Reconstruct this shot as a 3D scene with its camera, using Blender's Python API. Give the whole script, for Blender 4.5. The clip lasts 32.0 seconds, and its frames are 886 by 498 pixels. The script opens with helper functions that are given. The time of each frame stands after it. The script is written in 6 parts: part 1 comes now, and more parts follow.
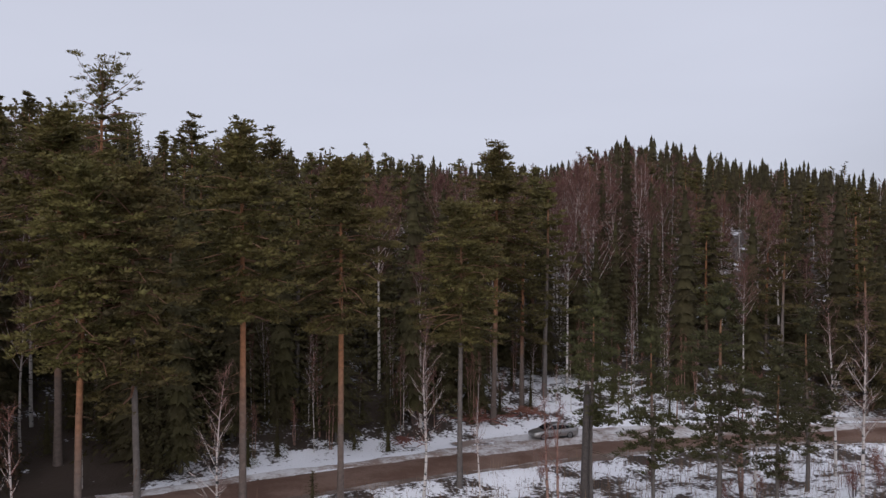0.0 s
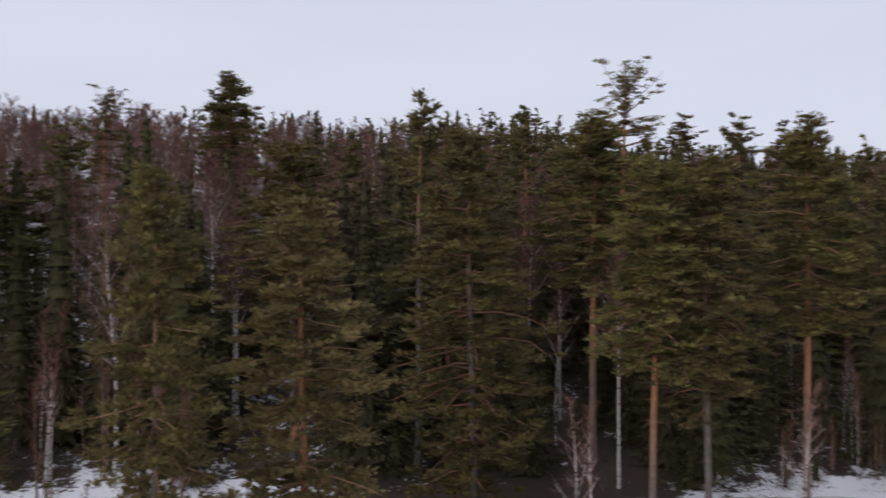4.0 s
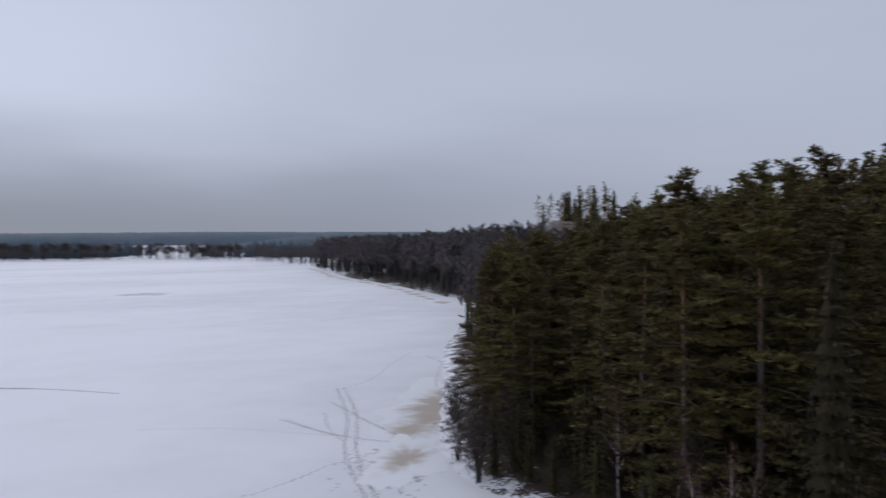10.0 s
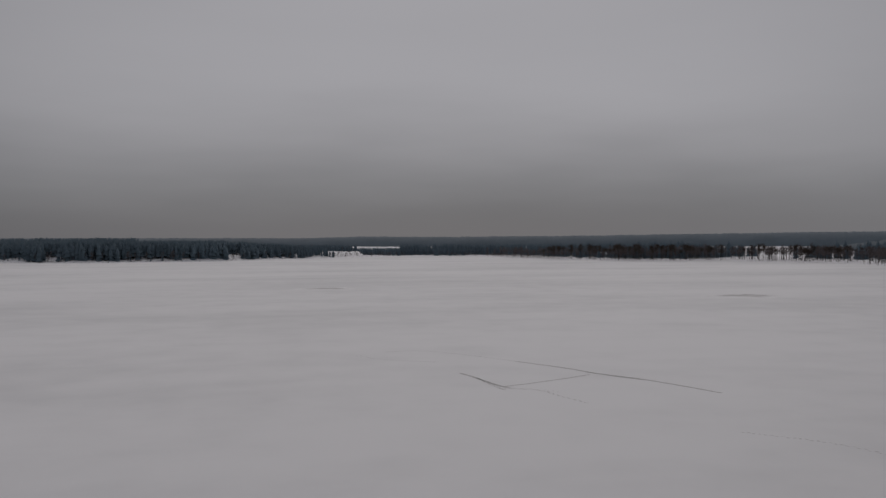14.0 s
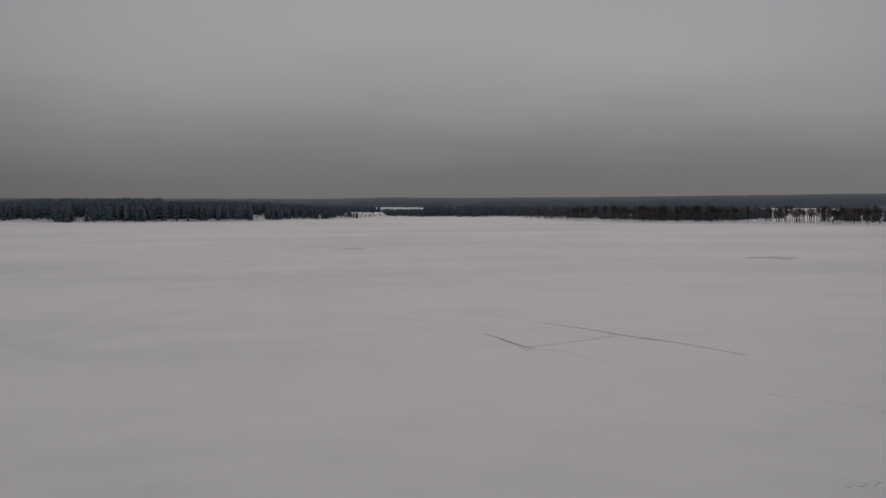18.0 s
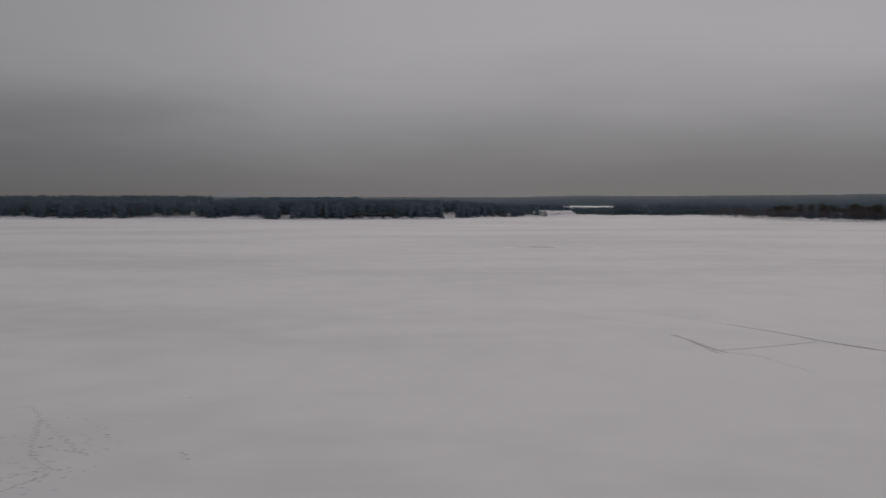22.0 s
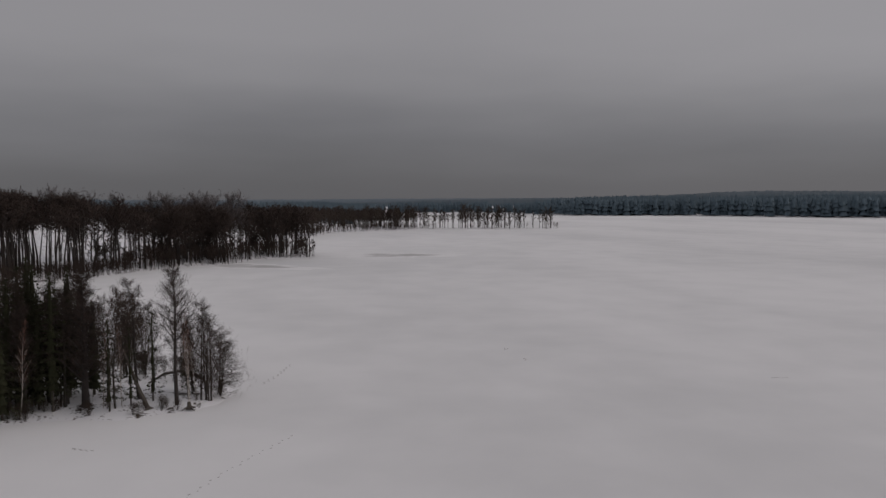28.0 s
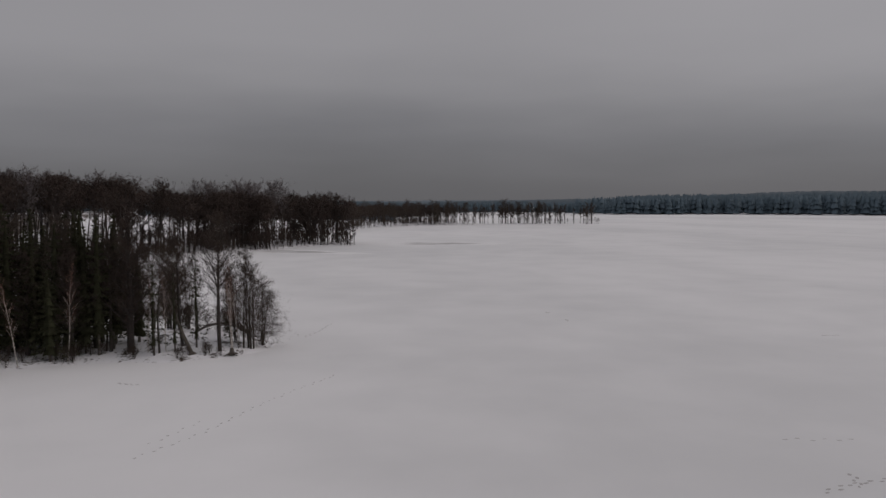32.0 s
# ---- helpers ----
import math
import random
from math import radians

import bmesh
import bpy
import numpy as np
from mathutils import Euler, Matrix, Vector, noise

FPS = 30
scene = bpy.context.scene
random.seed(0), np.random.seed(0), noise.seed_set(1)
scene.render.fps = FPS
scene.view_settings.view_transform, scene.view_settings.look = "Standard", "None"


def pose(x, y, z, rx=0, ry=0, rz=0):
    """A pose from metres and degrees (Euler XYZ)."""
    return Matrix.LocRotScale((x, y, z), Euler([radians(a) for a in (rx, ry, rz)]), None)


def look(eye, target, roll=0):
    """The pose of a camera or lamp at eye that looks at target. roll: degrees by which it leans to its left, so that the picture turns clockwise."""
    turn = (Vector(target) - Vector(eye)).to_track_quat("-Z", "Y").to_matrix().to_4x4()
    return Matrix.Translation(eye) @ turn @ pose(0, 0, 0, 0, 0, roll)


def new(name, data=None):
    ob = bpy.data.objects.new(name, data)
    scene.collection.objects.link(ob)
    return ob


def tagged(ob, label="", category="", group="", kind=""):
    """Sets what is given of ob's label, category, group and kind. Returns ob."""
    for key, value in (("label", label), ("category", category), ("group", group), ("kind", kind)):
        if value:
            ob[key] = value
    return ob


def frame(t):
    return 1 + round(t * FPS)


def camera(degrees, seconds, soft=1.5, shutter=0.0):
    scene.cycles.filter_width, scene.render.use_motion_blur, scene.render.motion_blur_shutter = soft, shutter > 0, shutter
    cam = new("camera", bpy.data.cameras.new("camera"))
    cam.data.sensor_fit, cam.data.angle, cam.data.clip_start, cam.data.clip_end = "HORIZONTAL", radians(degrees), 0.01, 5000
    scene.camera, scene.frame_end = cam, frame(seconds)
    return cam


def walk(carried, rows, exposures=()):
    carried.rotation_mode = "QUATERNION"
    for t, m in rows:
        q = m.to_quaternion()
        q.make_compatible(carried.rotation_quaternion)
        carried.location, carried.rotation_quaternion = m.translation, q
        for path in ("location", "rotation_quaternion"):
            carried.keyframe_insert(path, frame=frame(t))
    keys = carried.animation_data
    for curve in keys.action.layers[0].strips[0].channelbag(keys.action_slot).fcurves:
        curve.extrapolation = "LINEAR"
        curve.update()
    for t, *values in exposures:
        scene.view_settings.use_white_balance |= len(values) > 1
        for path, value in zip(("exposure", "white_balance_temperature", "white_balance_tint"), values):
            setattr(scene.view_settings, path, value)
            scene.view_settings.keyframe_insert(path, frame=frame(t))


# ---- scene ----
# ---- camera ----
cam = camera(55.51, 32.0, soft=1.45, shutter=0.3)
PATH = [
    (0.0, -0.000, 0.000, 21.245, -0.000, -0.703, -0.064),
    (0.5, -0.772, 0.137, 21.239, -0.008, -0.696, -0.074),
    (1.0, -1.662, 0.262, 21.235, 0.152, -0.687, -0.068),
    (1.5, -2.715, 0.351, 21.240, 0.322, -0.660, -0.043),
    (2.0, -3.869, 0.416, 21.248, 1.830, -0.628, -0.005),
    (2.5, -5.108, 0.432, 21.261, 9.424, -0.623, 0.027),
    (3.0, -6.394, 0.400, 21.280, 11.802, -0.630, 0.029),
    (3.5, -7.658, 0.340, 21.306, 18.036, -0.605, 0.041),
    (4.0, -8.871, 0.266, 21.321, 28.397, -0.544, 0.047),
    (4.5, -10.061, 0.103, 21.328, 35.117, -0.511, 0.043),
    (6.5, -13.829, -0.444, 21.362, 50.407, -0.419, -0.079),
    (7.0, -14.186, -0.369, 21.350, 60.940, -0.419, -0.059),
    (7.5, -14.480, -0.289, 21.341, 72.199, -0.371, -0.024),
    (8.0, -14.737, -0.262, 21.331, 83.580, -0.383, -0.012),
    (8.5, -14.919, -0.341, 21.325, 94.141, -0.460, -0.002),
    (9.0, -15.043, -0.464, 21.318, 104.067, -0.516, 0.009),
    (9.5, -15.142, -0.601, 21.302, 115.801, -0.551, 0.008),
    (10.0, -15.232, -0.699, 21.273, 126.428, -0.587, -0.007),
    (10.5, -15.316, -0.778, 21.240, 136.799, -0.587, -0.012),
    (11.0, -15.380, -0.859, 21.218, 145.646, -0.596, 0.004),
    (11.5, -15.419, -0.922, 21.214, 154.296, -0.623, 0.056),
    (12.0, -15.430, -1.010, 21.235, 162.087, -0.588, 0.122),
    (12.5, -15.429, -1.103, 21.269, 164.751, -0.558, 0.163),
    (13.0, -15.445, -1.170, 21.300, 165.297, -0.533, 0.149),
    (13.5, -15.465, -1.220, 21.329, 165.638, -0.521, 0.116),
    (14.0, -15.478, -1.259, 21.352, 165.769, -0.512, 0.081),
    (14.5, -15.460, -1.301, 21.370, 165.939, -0.498, 0.058),
    (16.5, -15.370, -1.334, 21.367, 166.594, -2.320, -0.004),
    (17.0, -15.338, -1.281, 21.361, 166.785, -2.463, -0.028),
    (17.5, -15.285, -1.221, 21.358, 166.972, -3.217, -0.059),
    (18.0, -15.235, -1.144, 21.357, 167.351, -3.165, -0.074),
    (18.5, -15.210, -1.037, 21.355, 167.598, -3.150, -0.087),
    (19.0, -15.199, -0.898, 21.347, 167.895, -3.273, -0.092),
    (19.5, -15.205, -0.732, 21.336, 168.077, -3.095, -0.098),
    (20.0, -15.221, -0.546, 21.321, 168.241, -3.143, -0.109),
    (20.5, -15.249, -0.359, 21.301, 168.470, -3.214, -0.115),
    (21.0, -15.284, -0.195, 21.283, 168.732, -3.241, -0.115),
    (21.5, -15.353, -0.049, 21.268, 170.246, -3.275, -0.078),
    (22.0, -15.492, 0.094, 21.260, 180.132, -3.287, -0.037),
    (22.5, -15.540, 0.170, 21.262, 191.870, -3.347, -0.016),
    (23.0, -15.570, 0.200, 21.269, 202.842, -3.348, 0.002),
    (23.5, -15.580, 0.210, 21.280, 211.185, -3.319, 0.004),
    (24.0, -15.590, 0.210, 21.296, 219.127, -3.314, 0.008),
    (24.5, -15.600, 0.205, 21.321, 228.779, -3.328, 0.025),
    (25.0, -15.605, 0.200, 21.350, 240.269, -3.325, 0.066),
    (25.5, -15.605, 0.200, 21.378, 249.818, -3.353, 0.105),
    (26.0, -15.600, 0.200, 21.397, 254.217, -3.352, 0.135),
    (26.5, -15.540, 0.208, 21.400, 254.780, -3.357, 0.150),
    (27.0, -15.400, 0.225, 21.130, 255.010, -3.345, 0.180),
    (27.5, -15.200, 0.260, 20.620, 255.190, -3.325, 0.215),
    (28.0, -14.950, 0.300, 19.970, 255.340, -3.300, 0.250),
    (28.5, -14.760, 0.345, 19.260, 255.455, -3.268, 0.278),
    (29.0, -14.715, 0.385, 18.560, 255.503, -3.235, 0.280),
    (29.5, -14.712, 0.420, 17.870, 255.560, -3.205, 0.283),
    (30.0, -14.710, 0.480, 17.170, 255.616, -3.160, 0.286),
    (30.5, -14.708, 0.540, 16.480, 255.660, -3.118, 0.291),
    (31.0, -14.706, 0.545, 15.810, 256.047, -3.097, 0.296),
    (31.5, -14.700, 0.500, 15.140, 256.506, -3.060, 0.302),
    (32.0, -14.690, 0.450, 14.540, 258.038, -3.065, 0.310),
]
EXPOSURES = [
    (0, 0.74, 5850, 16),
    (4, 0.89, 5900, 16),
    (7, 0.89, 5700, 17),
    (9, 0.82, 5600, 18),
    (9.6, 0.54, 5550, 16),
    (10.5, 0.1, 5600, 13),
    (11.0, -0.22, 5750, 13),
    (11.5, -0.37, 5950, 13),
    (12.2, -0.48, 6200, 14),
    (13, -0.51, 6350, 14),
    (20, -0.56, 6550, 14),
    (23, -0.38, 6550, 14),
    (26, -0.27, 6550, 15),
    (32, -0.14, 6550, 15),
]
walk(cam, [(t, pose(x, y, z, 90 + pitch, roll, yaw)) for t, x, y, z, yaw, pitch, roll in PATH], EXPOSURES)

# ---- world, light, exposure ----
world = bpy.data.worlds.new("overcast_sky")
world.use_nodes = True
scene.world = world


def nodes_of(tree):
    return tree.nodes, tree.links


def build_sky():
    """High overcast: a Nishita sky behind a cloud deck that is darker low over the lake to the south."""
    N, L = nodes_of(world.node_tree)
    N.clear()
    out = N.new("ShaderNodeOutputWorld")
    mix = N.new("ShaderNodeMixShader")
    mix.inputs[0].default_value = 0.97
    b1, b2 = N.new("ShaderNodeBackground"), N.new("ShaderNodeBackground")
    sky = N.new("ShaderNodeTexSky")
    sky.sky_type, sky.sun_disc = "NISHITA", False
    sky.sun_elevation, sky.sun_rotation = radians(38), radians(194)
    b1.inputs[1].default_value = 0.08
    L.new(sky.outputs[0], b1.inputs[0])
    tc = N.new("ShaderNodeTexCoord")
    sep = N.new("ShaderNodeSeparateXYZ")
    L.new(tc.outputs["Generated"], sep.inputs[0])
    # stretched cloud noise
    mp = N.new("ShaderNodeMapping")
    mp.inputs["Scale"].default_value = (1.0, 1.0, 5.0)
    L.new(tc.outputs["Generated"], mp.inputs[0])
    nz = N.new("ShaderNodeTexNoise")
    nz.inputs["Scale"].default_value, nz.inputs["Detail"].default_value = 2.6, 4
    nz.inputs["Roughness"].default_value = 0.45
    L.new(mp.outputs[0], nz.inputs["Vector"])

    def math_node(op, a, b, clamp=False):
        m = N.new("ShaderNodeMath")
        m.operation, m.use_clamp = op, clamp
        for k, v in enumerate((a, b)):
            if isinstance(v, (int, float)):
                m.inputs[k].default_value = v
            else:
                L.new(v, m.inputs[k])
        return m.outputs[0]

    jit = math_node("MULTIPLY", math_node("SUBTRACT", nz.outputs["Fac"], 0.5), 0.07)
    el = math_node("ADD", sep.outputs["Z"], jit)
    low = N.new("ShaderNodeMapRange")
    low.interpolation_type = "SMOOTHSTEP"
    low.inputs["From Min"].default_value, low.inputs["From Max"].default_value = 0.01, 0.19
    low.inputs["To Min"].default_value, low.inputs["To Max"].default_value = SKY_LOW, 1.0
    L.new(el, low.inputs[0])
    # the deck thickens towards the south-east
    lee = math_node("ADD", math_node("MULTIPLY", sep.outputs["X"], 0.6), math_node("MULTIPLY", sep.outputs["Y"], -0.8))
    south = N.new("ShaderNodeMapRange")
    south.interpolation_type = "SMOOTHSTEP"
    south.inputs["From Min"].default_value, south.inputs["From Max"].default_value = 0.55, -0.8
    L.new(lee, south.inputs[0])
    m = N.new("ShaderNodeMix")
    m.data_type = "FLOAT"
    L.new(south.outputs[0], m.inputs[0])
    L.new(low.outputs[0], m.inputs[2])
    m.inputs[3].default_value = 0.92
    grain = math_node("ADD", math_node("MULTIPLY", math_node("SUBTRACT", nz.outputs["Fac"], 0.5), 0.09), 1.0)

    def lobe(x, y, start, gain):
        """The deck grows brighter or darker towards one side of the sky."""
        d = math_node("ADD", math_node("MULTIPLY", sep.outputs["X"], x), math_node("MULTIPLY", sep.outputs["Y"], y))
        r = N.new("ShaderNodeMapRange")
        r.interpolation_type = "SMOOTHSTEP"
        r.inputs["From Min"].default_value, r.inputs["From Max"].default_value = start, 1.0
        r.inputs["To Min"].default_value, r.inputs["To Max"].default_value = 1.0, gain
        L.new(d, r.inputs[0])
        return r.outputs[0]

    east = math_node("MULTIPLY", lobe(0.94, 0.34, 0.62, 0.74), lobe(0.79, -0.62, 0.72, 0.83))
    val = math_node("MULTIPLY", math_node("MULTIPLY", m.outputs[0], grain), math_node("MULTIPLY", east, math_node("MULTIPLY", lobe(-0.26, -0.965, 0.80, 1.20), 0.7)))
    ramp = N.new("ShaderNodeValToRGB")
    ramp.color_ramp.elements[0].color = (0.0, 0.0, 0.0, 1)
    ramp.color_ramp.elements[1].color = tuple(c / 0.7 for c in SKY_TOP[:3]) + (1,)
    for at, color in ((0.315, SKY_MID), (0.7, SKY_TOP)):
        ramp.color_ramp.elements.new(at).color = color
    L.new(val, ramp.inputs[0])
    L.new(ramp.outputs[0], b2.inputs[0])
    b2.inputs[1].default_value = SKY_STRENGTH
    L.new(b1.outputs[0], mix.inputs[1])
    L.new(b2.outputs[0], mix.inputs[2])
    L.new(mix.outputs[0], out.inputs[0])


SKY_LOW, SKY_STRENGTH = 0.42, 0.42
SKY_TOP, SKY_MID = (0.98, 0.98, 1.0, 1), (0.43, 0.44, 0.46, 1)
build_sky()

sun = new("sun", bpy.data.lights.new("sun", "SUN"))
sun.data.energy, sun.data.angle, sun.data.color = 0.9, radians(60), (1.0, 0.93, 0.84)
sun.matrix_world = look((0, 0, 300), (25, 100, 245))

# ---- materials ----


def material(name, color, rough=0.8, metal=0.0, dark=None, scale=3.0, bump=0.0, detail=6.0, coord="Object", vary=0.0, spec=0.3, island=0.0, bump_scale=None, thin=0.0):
    """A surface whose colour wanders between two tones at two scales, with fine relief."""
    mat = bpy.data.materials.new(name)
    mat.use_nodes = True
    N, L = nodes_of(mat.node_tree)
    b = N["Principled BSDF"]
    b.inputs["Roughness"].default_value, b.inputs["Metallic"].default_value = rough, metal
    b.inputs["Specular IOR Level"].default_value = spec
    tc = N.new("ShaderNodeTexCoord")
    n1, n2 = N.new("ShaderNodeTexNoise"), N.new("ShaderNodeTexNoise")
    n1.inputs["Scale"].default_value, n1.inputs["Detail"].default_value = scale, detail
    n2.inputs["Scale"].default_value, n2.inputs["Detail"].default_value = scale * 9.7, 3
    for n in (n1, n2):
        L.new(tc.outputs[coord], n.inputs["Vector"])
    add = N.new("ShaderNodeMath")
    add.operation = "MULTIPLY_ADD"
    L.new(n2.outputs["Fac"], add.inputs[0])
    add.inputs[1].default_value = 0.4
    L.new(n1.outputs["Fac"], add.inputs[2])
    rng = N.new("ShaderNodeMapRange")
    rng.inputs["From Min"].default_value, rng.inputs["From Max"].default_value = 0.5, 0.92
    L.new(add.outputs[0], rng.inputs[0])
    mix = N.new("ShaderNodeMix")
    mix.data_type = "RGBA"
    dark = dark or tuple(c * 0.6 for c in color)
    mix.inputs[6].default_value, mix.inputs[7].default_value = (*dark, 1), (*color, 1)
    L.new(rng.outputs[0], mix.inputs[0])
    last = mix.outputs[2]
    if vary or island:
        hsv = N.new("ShaderNodeHueSaturation")
        L.new(last, hsv.inputs["Color"])
        src = N.new("ShaderNodeObjectInfo").outputs["Random"]
        amount = vary
        if island:
            g = N.new("ShaderNodeNewGeometry")
            m2 = N.new("ShaderNodeMath")
            m2.operation = "ADD"
            L.new(src, m2.inputs[0])
            L.new(g.outputs["Random Per Island"], m2.inputs[1])
            m3 = N.new("ShaderNodeMath")
            m3.operation = "MULTIPLY"
            m3.inputs[1].default_value = 0.5
            L.new(m2.outputs[0], m3.inputs[0])
            src, amount = m3.outputs[0], max(vary, island)
        v = N.new("ShaderNodeMapRange")
        v.inputs["To Min"].default_value, v.inputs["To Max"].default_value = 1 - amount, 1 + amount
        L.new(src, v.inputs[0])
        L.new(v.outputs[0], hsv.inputs["Value"])
        h = N.new("ShaderNodeMapRange")
        h.inputs["To Min"].default_value, h.inputs["To Max"].default_value = 0.5 - amount * 0.06, 0.5 + amount * 0.06
        L.new(src, h.inputs[0])
        L.new(h.outputs[0], hsv.inputs["Hue"])
        last = hsv.outputs[0]
    L.new(last, b.inputs["Base Color"])
    if thin:
        tr, ms = N.new("ShaderNodeBsdfTranslucent"), N.new("ShaderNodeMixShader")
        L.new(last, tr.inputs["Color"])
        ms.inputs[0].default_value = thin
        L.new(b.outputs[0], ms.inputs[1])
        L.new(tr.outputs[0], ms.inputs[2])
        L.new(ms.outputs[0], N["Material Output"].inputs["Surface"])
    if bump:
        bp = N.new("ShaderNodeBump")
        bp.inputs["Strength"].default_value = bump
        bp.inputs["Distance"].default_value = bump_scale or 0.05
        L.new(add.outputs[0], bp.inputs["Height"])
        L.new(bp.outputs[0], b.inputs["Normal"])
    return mat


def ramp_material(name, stops, rough=0.85, noise_scale=4.0, bump=0.4, wobble=0.15, bands=0.0, band_color=(0.03, 0.03, 0.03), vary=0.15):
    """Bark: colour by height along the stem, with dark flakes or lenticels."""
    mat = material(name, (1, 1, 1), rough, dark=(0.62, 0.62, 0.62), scale=noise_scale, bump=bump, vary=vary)
    N, L = nodes_of(mat.node_tree)
    b = N["Principled BSDF"]
    src = b.inputs["Base Color"].links[0].from_socket
    tc = N.new("ShaderNodeTexCoord")
    sep = N.new("ShaderNodeSeparateXYZ")
    L.new(tc.outputs["Generated"], sep.inputs[0])
    nz = N.new("ShaderNodeTexNoise")
    nz.inputs["Scale"].default_value = 1.3
    L.new(tc.outputs["Object"], nz.inputs["Vector"])
    ma = N.new("ShaderNodeMath")
    ma.operation = "MULTIPLY_ADD"
    L.new(nz.outputs["Fac"], ma.inputs[0])
    ma.inputs[1].default_value = wobble
    L.new(sep.outputs["Z"], ma.inputs[2])
    ramp = N.new("ShaderNodeValToRGB")
    els = ramp.color_ramp.elements
    els[0].position, els[0].color = stops[0][0], (*stops[0][1], 1)
    els[1].position, els[1].color = stops[-1][0], (*stops[-1][1], 1)
    for p, c in stops[1:-1]:
        els.new(p).color = (*c, 1)
    L.new(ma.outputs[0], ramp.inputs[0])
    mul = N.new("ShaderNodeMix")
    mul.data_type, mul.blend_type = "RGBA", "MULTIPLY"
    mul.inputs[0].default_value = 1
    L.new(ramp.outputs[0], mul.inputs[6])
    L.new(src, mul.inputs[7])
    last = mul.outputs[2]
    if bands:
        mp = N.new("ShaderNodeMapping")
        mp.inputs["Scale"].default_value = (1.5, 1.5, 7)
        L.new(tc.outputs["Object"], mp.inputs[0])
        n3 = N.new("ShaderNodeTexNoise")
        n3.inputs["Scale"].default_value, n3.inputs["Detail"].default_value = 1.0, 3
        L.new(mp.outputs[0], n3.inputs["Vector"])
        r3 = N.new("ShaderNodeMapRange")
        r3.inputs["From Min"].default_value, r3.inputs["From Max"].default_value = 0.62 - bands, 0.66 - bands
        L.new(n3.outputs["Fac"], r3.inputs[0])
        mb = N.new("ShaderNodeMix")
        mb.data_type = "RGBA"
        L.new(r3.outputs[0], mb.inputs[0])
        L.new(last, mb.inputs[6])
        mb.inputs[7].default_value = (*band_color, 1)
        last = mb.outputs[2]
    L.new(last, b.inputs["Base Color"])
    return mat


PINE_BARK = ramp_material("pine_bark", [(0.0, (0.15, 0.12, 0.105)), (0.3, (0.17, 0.125, 0.10)), (0.52, (0.33, 0.15, 0.07)), (1.0, (0.36, 0.17, 0.08))])
GREY_BARK = ramp_material("grey_bark", [(0.0, (0.13, 0.115, 0.105)), (0.6, (0.16, 0.13, 0.11)), (0.8, (0.26, 0.14, 0.08)), (1.0, (0.3, 0.16, 0.08))])
BIRCH_BARK = ramp_material("birch_bark", [(0.0, (0.27, 0.23, 0.21)), (0.10, (0.62, 0.57, 0.53)), (0.70, (0.58, 0.50, 0.45)), (1.0, (0.26, 0.15, 0.12))], bands=0.055, noise_scale=2.0)
SAPLING_BARK = ramp_material("sapling_bark", [(0.0, (0.20, 0.13, 0.10)), (0.3, (0.36, 0.22, 0.17)), (1.0, (0.25, 0.13, 0.10))], bands=0.04, noise_scale=2.0)
SPRUCE_BARK = material("spruce_bark", (0.10, 0.085, 0.075), 0.9, scale=5, bump=0.5, vary=0.2)
ALDER_BARK = material("alder_bark", (0.065, 0.055, 0.05), 0.9, scale=4, bump=0.4, vary=0.2)
ASPEN_BARK = material("aspen_bark", (0.42, 0.39, 0.35), 0.85, scale=3, bump=0.3, vary=0.15)
HILL_LIMB = material("hill_pine_limb", (0.11, 0.078, 0.055), 0.9, scale=3, vary=0.2)
PINE_LIMB = material("pine_limb", (0.24, 0.13, 0.075), 0.85, scale=3, vary=0.2)
PINE_NEEDLES = material("pine_needles", (0.164, 0.130, 0.038), 0.75, dark=(0.068, 0.057, 0.019), scale=0.45, detail=3, vary=0.28, island=0.35, thin=0.22)
HILL_NEEDLES = material("hill_pine_needles", (0.145, 0.117, 0.038), 0.75, dark=(0.066, 0.056, 0.019), scale=0.45, detail=3, vary=0.3, island=0.35, thin=0.2)
GREEN_NEEDLES = material("green_needles", (0.088, 0.082, 0.030), 0.75, dark=(0.044, 0.042, 0.016), scale=0.45, detail=3, vary=0.2, island=0.35, thin=0.2)
YELLOW_NEEDLES = material("yellow_needles", (0.20, 0.15, 0.055), 0.75, dark=(0.10, 0.080, 0.032), scale=0.45, detail=3, vary=0.15, island=0.35, thin=0.3)
SPRUCE_NEEDLES = material("spruce_needles", (0.082, 0.067, 0.027), 0.75, dark=(0.048, 0.040, 0.016), scale=0.5, detail=3, vary=0.3, island=0.35, thin=0.25)
# spruce needles again, low light on the spit darkened into the colour
SHADED_NEEDLES = material("shaded_spruce_needles", (0.040, 0.041, 0.019), 0.8, dark=(0.024, 0.025, 0.012), scale=0.5, detail=3, vary=0.3, island=0.35, thin=0.2)
BIRCH_TWIGS = material("birch_twigs", (0.165, 0.080, 0.063), 0.85, scale=1, vary=0.25, island=0.3)
ALDER_TWIGS = material("alder_twigs", (0.068, 0.049, 0.040), 0.9, scale=1, vary=0.2, island=0.3)
ASPEN_TWIGS = material("aspen_twigs", (0.36, 0.31, 0.27), 0.85, scale=1, vary=0.15, island=0.2)
RED_TWIGS = material("red_twigs", (0.24, 0.105, 0.078), 0.85, scale=1, vary=0.3, island=0.3)
DRY_GRASS = material("dry_grass", (0.26, 0.17, 0.11), 0.9, scale=1, vary=0.2, island=0.4)
